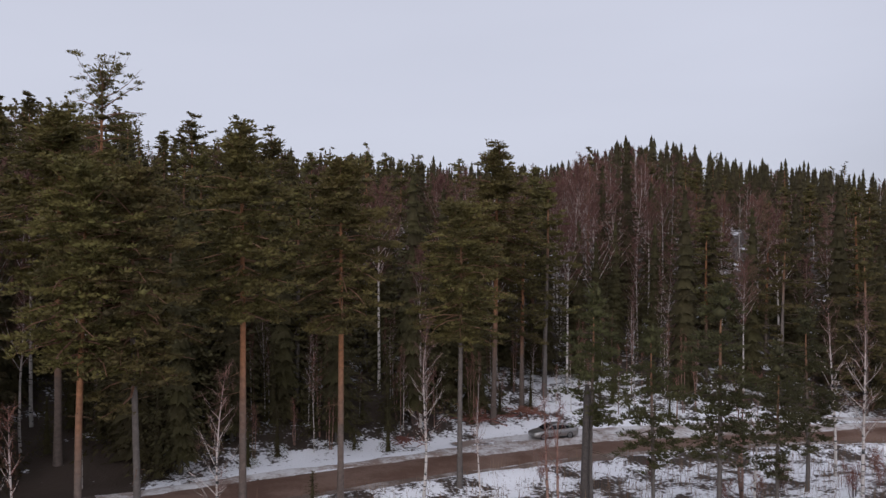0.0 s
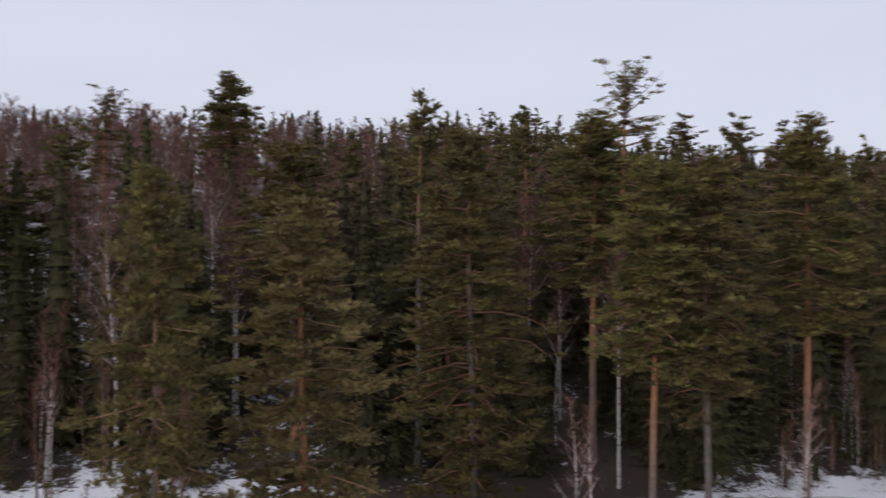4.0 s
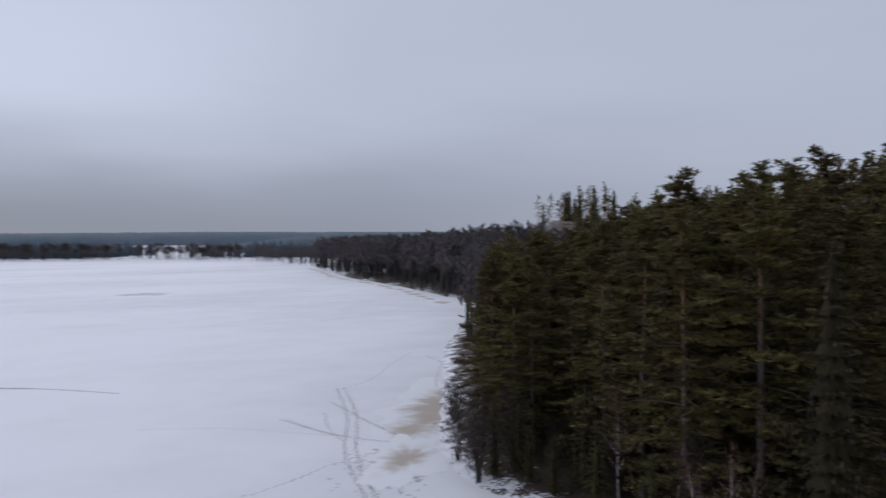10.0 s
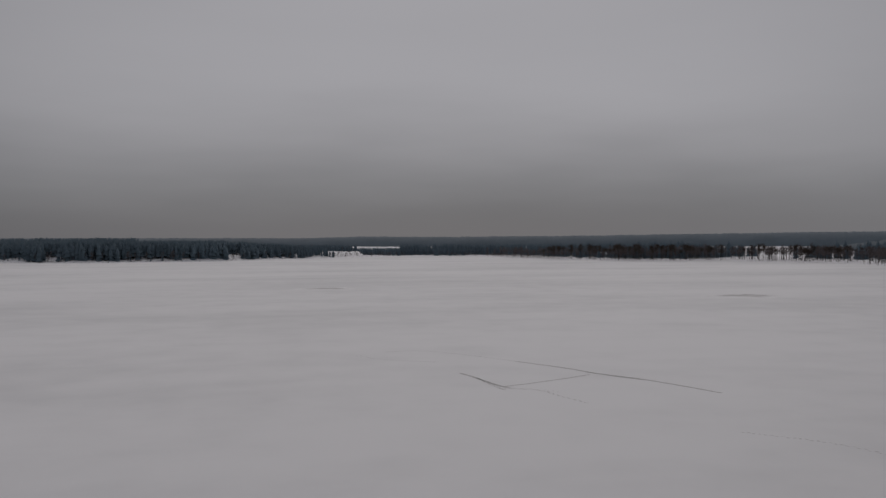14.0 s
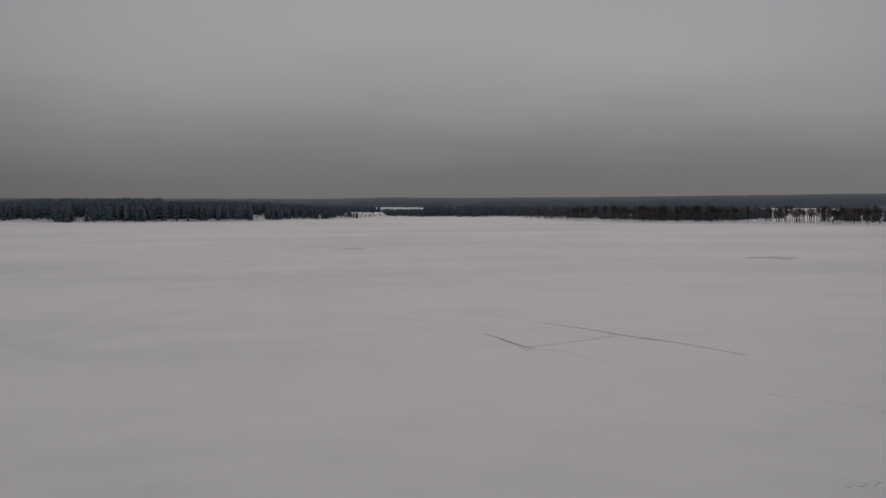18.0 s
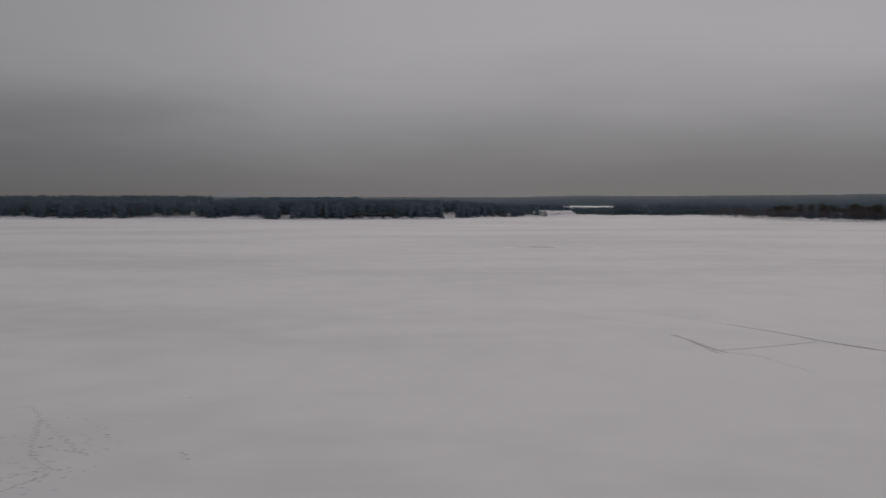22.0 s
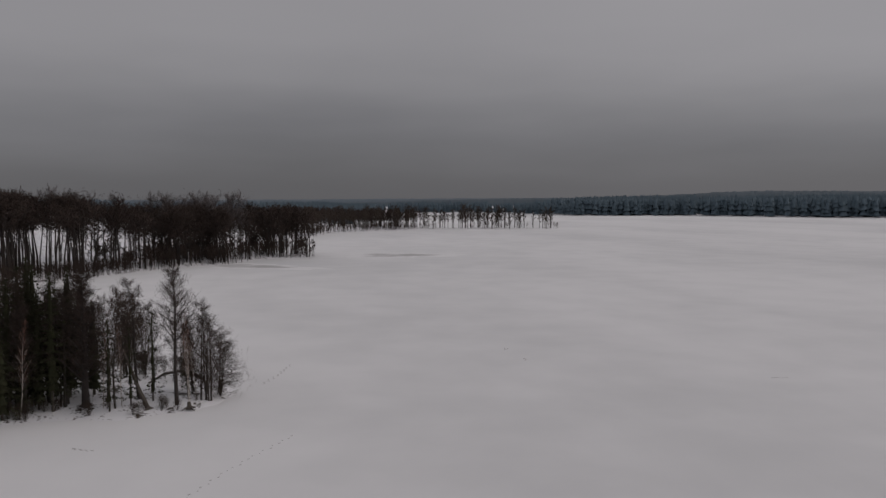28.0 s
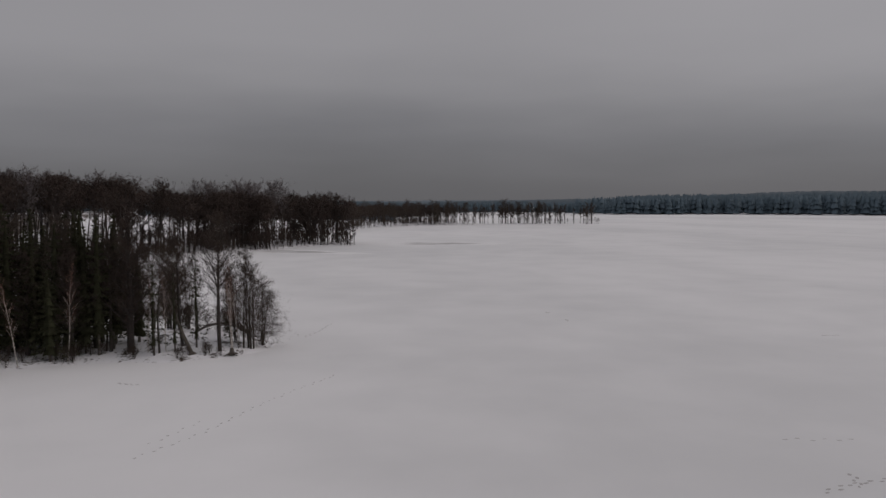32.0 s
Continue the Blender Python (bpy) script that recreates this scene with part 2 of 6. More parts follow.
# haze is painted in: far needles blue-grey, far twigs paler
HAZED_NEEDLES = material("hazed_needles", (0.096, 0.136, 0.168), 0.9, dark=(0.080, 0.114, 0.142), scale=0.02, detail=3, island=0.10)
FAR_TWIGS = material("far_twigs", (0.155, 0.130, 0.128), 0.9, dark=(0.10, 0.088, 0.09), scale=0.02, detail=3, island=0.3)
# hill forest with distance haze painted into the colour, palest on the far ring
HAZED_FAR_HILL = material("hazed_far_hill_forest", (0.125, 0.158, 0.188), 0.95, dark=(0.10, 0.13, 0.155), scale=0.012, detail=6)
HAZED_MID_HILL = material("hazed_mid_hill_forest", (0.085, 0.112, 0.135), 0.95, dark=(0.064, 0.086, 0.104), scale=0.015, detail=6)
FAR_BARK = material("far_bark", (0.085, 0.075, 0.07), 0.9, scale=0.1, island=0.3)


def snow_material(name, color, dirt, lo, hi, scale, bump=0.3, streak=(1, 1, 1), rough=0.7, scale2=None, amount=1.0, litter=0.0, fine=0.35):
    """Old snow, with bare or wet patches where the noise runs high."""
    mat = bpy.data.materials.new(name)
    mat.use_nodes = True
    N, L = nodes_of(mat.node_tree)
    b = N["Principled BSDF"]
    b.inputs["Roughness"].default_value = rough
    b.inputs["Specular IOR Level"].default_value = 0.2
    tc = N.new("ShaderNodeTexCoord")
    mp = N.new("ShaderNodeMapping")
    mp.inputs["Scale"].default_value = streak
    L.new(tc.outputs["Object"], mp.inputs[0])
    n1, n2, n3 = (N.new("ShaderNodeTexNoise") for _ in range(3))
    n1.inputs["Scale"].default_value, n1.inputs["Detail"].default_value, n1.inputs["Roughness"].default_value = scale, 5, 0.55
    n2.inputs["Scale"].default_value, n2.inputs["Detail"].default_value = scale2 or scale * 14, 6
    n3.inputs["Scale"].default_value, n3.inputs["Detail"].default_value = 9.0, 3
    L.new(mp.outputs[0], n1.inputs["Vector"])
    for n in (n2, n3):
        L.new(tc.outputs["Object"], n.inputs["Vector"])
    ma = N.new("ShaderNodeMath")
    ma.operation = "MULTIPLY_ADD"
    L.new(n2.outputs["Fac"], ma.inputs[0])
    ma.inputs[1].default_value = fine
    L.new(n1.outputs["Fac"], ma.inputs[2])
    r = N.new("ShaderNodeMapRange")
    r.interpolation_type = "SMOOTHSTEP"
    r.inputs["From Min"].default_value, r.inputs["From Max"].default_value = lo, hi
    r.inputs["To Max"].default_value = amount
    L.new(ma.outputs[0], r.inputs[0])
    if litter:
        at = N.new("ShaderNodeAttribute")
        at.attribute_name = "litter"
        ml = N.new("ShaderNodeMath")
        ml.operation = "MULTIPLY_ADD"
        L.new(at.outputs["Fac"], ml.inputs[0])
        ml.inputs[1].default_value = litter
        L.new(ma.outputs[0], ml.inputs[2])
        L.new(ml.outputs[0], r.inputs[0])
    mix = N.new("ShaderNodeMix")
    mix.data_type = "RGBA"
    mix.inputs[6].default_value, mix.inputs[7].default_value = (*color, 1), (*dirt, 1)
    L.new(r.outputs[0], mix.inputs[0])
    L.new(mix.outputs[2], b.inputs["Base Color"])
    bp = N.new("ShaderNodeBump")
    bp.inputs["Strength"].default_value, bp.inputs["Distance"].default_value = bump, 0.1
    m2 = N.new("ShaderNodeMath")
    m2.operation = "MULTIPLY_ADD"
    L.new(n3.outputs["Fac"], m2.inputs[0])
    m2.inputs[1].default_value = 0.3
    L.new(ma.outputs[0], m2.inputs[2])
    L.new(m2.outputs[0], bp.inputs["Height"])
    L.new(bp.outputs[0], b.inputs["Normal"])
    return mat


GROUND_SNOW = snow_material("forest_snow", (0.80, 0.80, 0.83), (0.055, 0.040, 0.031), 0.86, 1.0, 0.42, 0.8, scale2=3.2, litter=0.40, fine=0.62)
ICE_SNOW = snow_material("lake_snow", (0.81, 0.81, 0.825), (0.66, 0.665, 0.68), 0.5, 0.95, 0.009, 0.2, streak=(0.6, 1.5, 1), scale2=0.09)
ROAD_MAT = snow_material("wet_road", (0.125, 0.071, 0.051), (0.20, 0.130, 0.100), 0.55, 0.8, 0.25, 0.3, rough=0.5, scale2=2.5)
SLUSH = snow_material("road_slush", (0.62, 0.60, 0.60), (0.24, 0.18, 0.15), 0.55, 0.8, 0.3, 0.6, scale2=3)
DIRTY_SLUSH = snow_material("dirty_slush", (0.40, 0.36, 0.34), (0.14, 0.10, 0.08), 0.5, 0.75, 0.3, 0.6, scale2=3)
# muddy slush with the shade of the wood put into its colour
SHADED_MUD_SLUSH = snow_material("shaded_mud_slush", (0.34, 0.31, 0.30), (0.07, 0.05, 0.04), 0.42, 0.6, 0.35, 0.6, scale2=3)
TRACK_SNOW = material("trodden_snow", (0.47, 0.46, 0.46), 0.6, dark=(0.38, 0.37, 0.38), scale=0.8)

# ---- mesh building ----


def mesh_from(name, verts, faces, mats, index=None, smooth=False):
    """A mesh from arrays of vertices and of triangles or quads."""
    me = bpy.data.meshes.new(name)
    v = np.asarray(verts, np.float32).reshape(-1, 3)
    f = np.asarray(faces, np.int32)
    k = f.shape[1]
    me.vertices.add(len(v))
    me.vertices.foreach_set("co", v.ravel())
    me.loops.add(f.size)
    me.loops.foreach_set("vertex_index", f.ravel())
    me.polygons.add(len(f))
    me.polygons.foreach_set("loop_start", np.arange(0, f.size, k, dtype=np.int32))
    me.polygons.foreach_set("loop_total", np.full(len(f), k, np.int32))
    for m in mats:
        me.materials.append(m)
    if index is not None:
        me.polygons.foreach_set("material_index", np.asarray(index, np.int32))
    if smooth:
        me.polygons.foreach_set("use_smooth", np.ones(len(f), bool))
    me.update(calc_edges=True)
    return me


class Soup:
    """Gathers triangles."""

    def __init__(self):
        self.v, self.f, self.n = [], [], 0

    def add(self, v, f):
        self.v.append(np.asarray(v, float).reshape(-1, 3))
        self.f.append(np.asarray(f, int).reshape(-1, 3) + self.n)
        self.n += len(self.v[-1])

    def arrays(self):
        return (np.concatenate(self.v), np.concatenate(self.f)) if self.v else (np.zeros((0, 3)), np.zeros((0, 3), int))

    def tube(self, pts, radii, sides=5):
        pts = np.asarray(pts, float)
        m = len(pts)
        d = np.gradient(pts, axis=0)
        d /= np.linalg.norm(d, axis=1)[:, None] + 1e-9
        ref = np.where(np.abs(d[:, 2:3]) > 0.8, np.array([[1.0, 0, 0]]), np.array([[0, 0, 1.0]]))
        a = np.cross(d, ref)
        a /= np.linalg.norm(a, axis=1)[:, None] + 1e-9
        b = np.cross(d, a)
        th = np.arange(sides) * 2 * math.pi / sides
        r = np.asarray(radii, float)[:, None, None]
        ring = pts[:, None, :] + r * (np.cos(th)[None, :, None] * a[:, None, :] + np.sin(th)[None, :, None] * b[:, None, :])
        i = np.arange(m - 1)[:, None] * sides
        j = np.arange(sides)[None, :]
        j2 = (j + 1) % sides
        q = np.stack([i + j, i + j2, i + sides + j2, i + sides + j], -1).reshape(-1, 4)
        self.add(ring.reshape(-1, 3), np.concatenate([q[:, [0, 1, 2]], q[:, [0, 2, 3]]]))

    def needles(self, c, axis, length, width, rs):
        """Slender triangles: one at each centre c, along its axis, turned at random about it."""
        n = len(c)
        axis = axis / (np.linalg.norm(axis, axis=1)[:, None] + 1e-9)
        side = np.cross(axis, rs.normal(size=(n, 3)))
        side /= np.linalg.norm(side, axis=1)[:, None] + 1e-9
        ln, wd = np.broadcast_to(length, n)[:, None], np.broadcast_to(width, n)[:, None]
        v = np.stack([c - axis * ln * 0.5 - side * wd * 0.5, c - axis * ln * 0.3 + side * wd * 0.5, c + axis * ln * 0.5], 1)
        self.add(v.reshape(-1, 3), np.arange(3 * n).reshape(n, 3))

    def clump(self, c, rx, rz, rs):
        """A small uneven mass of foliage, flat below and above."""
        a = rs.uniform(0, 6.28)
        u, w = np.array([math.cos(a), math.sin(a), 0]), np.array([-math.sin(a), math.cos(a), 0])
        k = rs.uniform(0.7, 1.25, 6)
        v = np.array([u * rx * k[0], w * rx * k[1], -u * rx * k[2], -w * rx * k[3], [0, 0, rz * k[4]], [0, 0, -rz * k[5]]])
        self.add(c + v, [(0, 1, 4), (1, 2, 4), (2, 3, 4), (3, 0, 4), (1, 0, 5), (2, 1, 5), (3, 2, 5), (0, 3, 5)])


def stem_line(H, rs, bend=0.3, n=9):
    z = np.linspace(0, H, n)
    u = z / H
    ax, ay = rs.normal(size=2) * bend
    bx, by = rs.normal(size=2) * bend * 0.35
    return np.stack([ax * u ** 2 + bx * np.sin(u * 6), ay * u ** 2 + by * np.sin(u * 5 + 1), z], -1)


def along(line, H, z):
    return np.array([np.interp(z, line[:, 2], line[:, 0]), np.interp(z, line[:, 2], line[:, 1]), z])


def limb(soup, start, az, rise, length, r0, rs, sag=0.15, sides=3, n=4):
    u = np.linspace(0, 1, n)
    d = np.array([math.cos(az), math.sin(az), 0])
    w = rs.normal(size=3) * 0.06 * length
    pts = start + np.outer(u * length, d) + np.outer(rise * u * length - sag * length * u ** 2 * (1 if rise < 0.5 else -0.5), [0, 0, 1]) + np.outer(np.sin(u * 3), w)
    soup.tube(pts, r0 * (1 - 0.85 * u), sides)
    return pts


def pine_mesh(H, base, R, seed, limbs=70, pads=6, tuft=24, sides=8, size=0.36, dead=6, top=0.6, rings=9, lift=0.5, core=0.6):
    """Scots pine: bare stem, dead stubs, and flat sprays of needles in tiers of limbs."""
    rs = np.random.RandomState(seed)
    line = stem_line(H, rs, 0.012 * H)
    trunk, wood, leaf = Soup(), Soup(), Soup()
    r0 = 0.0085 * H + 0.02
    keep = np.linspace(0, 8, rings).astype(int)
    trunk.tube(line[keep], (r0 * np.array([1.35, 1.02, 0.95, 0.88, 0.8, 0.68, 0.52, 0.33, 0.1]))[keep], sides)
    cb = base * H
    tiers = max(5, limbs // 5)
    for k in range(limbs):
        u = min(1.0, max(0.0, ((k * tiers // limbs) + 0.5 + rs.uniform(-0.8, 0.8)) / tiers))
        z = cb + (H * 0.975 - cb) * u ** 0.85
        prof = (0.62 + 0.38 * min(1, u / 0.28)) * max(0.02, 1 - u ** 2.3) ** top
        ln = max(0.17 * R * rs.uniform(0.7, 1.2), R * prof * rs.uniform(0.6, 1.15))
        az = k * 2.399 + rs.uniform(-0.5, 0.5)
        rise = -0.18 + lift * u ** 1.5 + 0.7 * max(0.0, u - 0.75) * 4 + rs.uniform(-0.12, 0.12)
        pts = limb(wood, along(line, H, z), az, rise, ln, 0.006 * H * (0.30 + 0.45 * (1 - u)), rs, n=4 if size < 0.5 else 3)
        d = np.array([math.cos(az), math.sin(az), 0.0])
        e = np.array([-d[1], d[0], 0.0])
        for j in range(pads if ln > 1.3 else max(2, pads // 2)):
            w = rs.uniform(0.02 if u > 0.7 else 0.12, 1.05) ** 0.75
            c = pts[0] + (pts[-1] - pts[0]) * w + e * rs.normal() * 0.24 * ln * w + np.array([0, 0, 0.05 + rs.normal() * 0.17])
            pr = rs.uniform(0.40, 0.80) * (0.42 + 0.14 * R)
            q = rs.normal(size=(tuft, 3))
            q /= np.linalg.norm(q, axis=1)[:, None]
            q *= rs.rand(tuft)[:, None] ** 0.45
            cc = c + q * np.array([pr, pr, pr * 0.34])
            if core:
                leaf.clump(c - np.array([0, 0, 0.06]), pr * core, pr * (0.2 if size < 0.4 else 0.42), rs)
            ax = q * np.array([1, 1, 0.4]) + d * 0.35 + np.array([0, 0, 0.35]) if size < 0.8 else rs.normal(size=(tuft, 3)) * np.array([1, 1, 0.45])
            leaf.needles(cc, ax, rs.uniform(0.7, 1.35, tuft) * size, rs.uniform(0.5, 1.1, tuft) * size * 0.62, rs)
    # the leader
    m = tuft * 2
    w = rs.rand(m)
    cc = np.array([along(line, H, H * (0.88 + 0.125 * q)) for q in w]) + rs.normal(size=(m, 3)) * ((0.75 * (1.15 - w)) * min(1.0, R / 4))[:, None]
    for q in (0.88, 0.92, 0.955, 0.985) if core else ():
        leaf.clump(along(line, H, H * q) + rs.normal(size=3) * 0.15, (1 - q) * 5.5 * min(1.0, R / 4) + 0.12, 0.4, rs)
    leaf.needles(cc, rs.normal(size=(m, 3)) * 0.6 + np.array([0, 0, 0.7]), size * 0.9, size * 0.5, rs)
    for k in range(dead):
        z = cb * rs.uniform(0.55, 1.0)
        limb(wood, along(line, H, z), rs.uniform(0, 6.28), rs.uniform(-0.3, 0.3), rs.uniform(0.5, 1.6), 0.03, rs)
    return trunk.arrays(), wood.arrays(), leaf.arrays()


def spruce_mesh(H, base, R, seed, limbs=64, per=50, size=0.5, sides=6, rings=9, skirts=14, fronds=6, skirt=0.62):
    """Spruce: a spire of drooping, overlapping sprays."""
    rs = np.random.RandomState(seed)
    line = stem_line(H, rs, 0.004 * H)
    trunk, leaf = Soup(), Soup()
    r0 = 0.0085 * H + 0.01
    keep = np.linspace(0, 8, rings).astype(int)
    trunk.tube(line[keep], (r0 * np.linspace(1.15, 0.08, 9))[keep], sides)
    cb = base * H
    tiers = max(5, limbs // 5)
    for k in range(limbs):
        u = ((k * tiers // limbs) + 0.5 + rs.uniform(-0.3, 0.3)) / tiers
        z = cb + (H * 0.99 - cb) * u
        ln = (R * (1 - u) ** 0.8 + 0.16) * rs.uniform(0.65, 1.25)
        az = k * 2.399 + rs.uniform(-0.5, 0.5)
        d = np.array([math.cos(az), math.sin(az), 0])
        p = along(line, H, z)
        m = max(6, int(per * (0.35 + 0.65 * (1 - u))))
        w = rs.rand(m) ** 0.7
        droop = (0.42 * (1 - u) + 0.02) * ln
        side = np.array([-d[1], d[0], 0])
        spread = rs.normal(size=m) * 0.24 * ln * (0.35 + 0.65 * np.sin(w * 2.6))
        c = p + np.outer(w * ln, d) + np.outer(spread, side) + np.outer(-droop * w ** 1.3 + 0.14 * ln * w ** 4 - np.abs(rs.normal(size=m)) * 0.14 * (0.3 + ln * 0.3), [0, 0, 1])
        ax = np.outer(np.ones(m), d) * 0.7 + np.outer(spread / (ln + 0.1) * 2.0, side) + np.outer(-0.45 + rs.normal(size=m) * 0.3, [0, 0, 1])
        leaf.needles(c, ax, rs.uniform(0.7, 1.5, m) * size * (0.5 + 0.5 * (1 - u)), rs.uniform(0.5, 1.0, m) * size * 0.66, rs)
    # ragged skirts, long and short fronds by turns
    m = 2 * fronds
    for k in range(skirts):
        u0, u1 = (k + rs.uniform(-0.15, 0.15)) / skirts, min(1.0, (k + 1.7) / skirts)
        u0 = max(0.0, u0)
        th = (np.arange(m) + rs.uniform(-0.3, 0.3, m)) * 2 * math.pi / m + k
        rad = skirt * (R * (1 - u0) ** 0.85 + 0.12) * np.where(np.arange(m) % 2, 0.48, 1.0) * rs.uniform(0.65, 1.15, m)
        ctr, tip = along(line, H, cb + (H - cb) * u0), along(line, H, cb + (H - cb) * u1)
        ring = np.stack([ctr[0] + np.cos(th) * rad, ctr[1] + np.sin(th) * rad, np.maximum(ctr[2] - (0.42 * (1 - u0) + 0.05) * rad, 0.05)], -1)
        leaf.add(np.concatenate([ring, [tip]]), [(i, (i + 1) % m, m) for i in range(m)])
    return trunk.arrays(), None, leaf.arrays()


def bare_mesh(H, base, R, seed, limbs=22, twigs=60, width=0.03, rise=0.9, sides=6, stems=1, droop=0.0, tl=1.0, r0=None, bend=0.02, fork=2, rings=9, seg=4):
    """A leafless broadleaf tree: stem, rising limbs with side branches, and fine twigs."""
    rs = np.random.RandomState(seed)
    trunk, twig = Soup(), Soup()
    rr = r0 or (0.0062 * H + 0.02)
    keep = np.linspace(0, 8, rings).astype(int)
    for s in range(stems):
        h = H * (1 if s == 0 else rs.uniform(0.7, 0.95))
        line = stem_line(h, rs, bend * h)
        if stems > 1:
            line = line + np.outer(line[:, 2] / h, [rs.normal() * 0.09 * h, rs.normal() * 0.09 * h, 0]) + [rs.normal() * 0.15, rs.normal() * 0.15, 0]
        trunk.tube(line[keep], (rr * np.linspace(1.15, 0.1, 9))[keep], sides)
        cb = base * h
        for k in range(limbs):
            u = (k + rs.rand()) / limbs
            z = cb + (h * 0.97 - cb) * u
            ln = R * (0.35 + 0.65 * math.sin(min(1.0, 0.25 + u) * 2.4)) * (1 - 0.6 * u) * rs.uniform(0.6, 1.2)
            az = k * 2.399 + rs.uniform(-0.6, 0.6)
            pts = limb(trunk, along(line, h, z), az, rise * rs.uniform(0.6, 1.3), ln, rr * 0.36 * (1 - 0.6 * u), rs, n=seg)
            for q in range(fork):
                w = rs.uniform(0.3, 0.8)
                limb(trunk, pts[0] + (pts[-1] - pts[0]) * w, az + rs.uniform(-1.1, 1.1), rise * rs.uniform(0.4, 1.2), ln * 0.5, rr * 0.16 * (1 - 0.5 * u), rs, n=3)
            if not twigs:
                continue
            w = rs.rand(twigs) ** 0.7
            c = pts[0] + np.outer(w, pts[-1] - pts[0]) + rs.normal(size=(twigs, 3)) * np.array([0.22, 0.22, 0.20]) * ln * (0.25 + w[:, None] * 0.8)
            ax = rs.normal(size=(twigs, 3)) * 0.55 + np.array([math.cos(az) * 0.5, math.sin(az) * 0.5, rise * 0.7 - droop])
            twig.needles(c, ax, rs.uniform(0.5, 1.2, twigs) * tl, width * rs.uniform(0.6, 1.3, twigs), rs)
    return trunk.arrays(), None, twig.arrays()


def cone_mesh(H, R, seed, sides=6, tiers=3):
    """A far fir: ragged overlapping skirts."""
    rs = np.random.RandomState(seed)
    trunk, leaf = Soup(), Soup()
    trunk.tube([(0, 0, 0), (0, 0, H * 0.3)], [0.2, 0.15], 3)
    for k in range(tiers):
        z0 = H * (0.06 + 0.86 * k / tiers)
        z1 = min(H, z0 + H * (0.42 if k < tiers - 1 else 0.4))
        r = R * (1 - 0.62 * k / tiers)
        th = np.arange(sides) * 2 * math.pi / sides + rs.uniform(0, 1, sides)
        rad = r * rs.uniform(0.7, 1.2, sides)
        ring = np.stack([np.cos(th) * rad, np.sin(th) * rad, z0 + rs.uniform(-0.04, 0.04, sides) * H], -1)
        v = np.concatenate([ring, [[rs.normal() * 0.1, rs.normal() * 0.1, z1]]])
        leaf.add(v, [(i, (i + 1) % sides, sides) for i in range(sides)])
    return trunk.arrays(), None, leaf.arrays()


def thing(name, label, category, group="", m=None):
    ob = new(name)
    ob.empty_display_size = 0.3
    tagged(ob, label, category, group)
    if m is not None:
        ob.matrix_basis = m
    return ob


def child(name, me, parent, label=""):
    ob = new(name, me)
    ob.parent = parent
    if label:
        tagged(ob, label)
    return ob


def part(name, bm, mat, parent, label=""):
    """Links a bmesh as one mesh object under a thing or a part."""
    me = bpy.data.meshes.new(name)
    bm.to_mesh(me)
    bm.free()
    me.materials.append(mat)
    return child(name, me, parent, label)


class Kind:
    """One kind of tree: meshes made once, then planted many times."""

    def __init__(self, name, data, mats, leaf_name="crown", category="tree"):
        (tv, tf), wood, (lv, lf) = data
        self.name, self.category = name, category
        self.raw = ((tv, tf), wood, (lv, lf))
        use, index = [mats[0]], None
        if wood is not None and len(wood[1]):
            index = np.r_[np.zeros(len(tf), int), np.ones(len(wood[1]), int)]
            tv, tf = np.concatenate([tv, wood[0]]), np.concatenate([tf, wood[1] + len(tv)])
            use = [mats[0], mats[1]]
        self.meshes = [("trunk", mesh_from(name + "_trunk", tv, tf, use, index, smooth=True)),
                       (leaf_name, mesh_from(name + "_crown", lv, lf, [mats[2]]))]
        self.tris = len(tf) + len(lf)

    def plant(self, x, y, z, label, s=1.0, turn=0.0, lean=(0, 0), group="", sxy=None):
        ob = thing(self.name, label, self.category, group, pose(x, y, z, lean[0], lean[1], turn))
        ob.scale = (sxy or s, sxy or s, s)
        for n, me in self.meshes:
            child(n, me, ob)
        return ob

# ---- the lie of the land ----
LAKE_A = [(-84, -52), (-76, -43), (-72, -33), (-64, -20), (-54, -5), (-42, 10), (-28, 25), (-10, 39), (10, 47), (30, 50), (46, 45), (56, 36), (62, 28), (65.5, 23), (67.3, 18), (67.3, 13), (65.6, 9.6), (67.3, 6.5), (67.6, 3.6), (70, 1), (74.5, -0.8), (79, 0), (84, 3), (88, 9), (90, 18), (92, 40)]
LAKE_B = [(100, 62), (140, 72), (180, 64), (200, 54), (208, 47), (225, 32), (240, 24), (255, 10), (262, -3), (282, -12), (286, -30), (292, -33), (308, -26), (335, -2), (400, -15), (455, -48), (518, -67), (541, -116), (562, -146), (556, -168), (541, -207), (527, -224), (536, -228), (556, -200), (580, -150), (640, -100), (800, -120)]
LAKE_C = [(1300, -250), (1250, -400), (975, -430), (900, -560), (745, -610), (690, -700), (740, -900), (600, -960), (290, -1000), (130, -930), (-14, -975), (-60, -1060), (-150, -1110), (-290, -1270), (-365, -1160), (-370, -940)]
LAKE_D = [(-445, -815), (-540, -800), (-580, -670), (-552, -590), (-495, -485), (-366, -326), (-310, -240), (-250, -160), (-150, -100)]
LAKE = np.array(LAKE_A + LAKE_B + LAKE_C + LAKE_D, float)
ROAD = np.array([(-330, -170), (-230, -98), (-150, -34), (-107, 4), (-92, 16), (-76, 27), (-52, 43), (-23, 61), (-9, 68.5), (8, 77), (25, 82.4), (45, 85.2), (70, 87), (110, 88), (180, 84), (300, 90)], float)


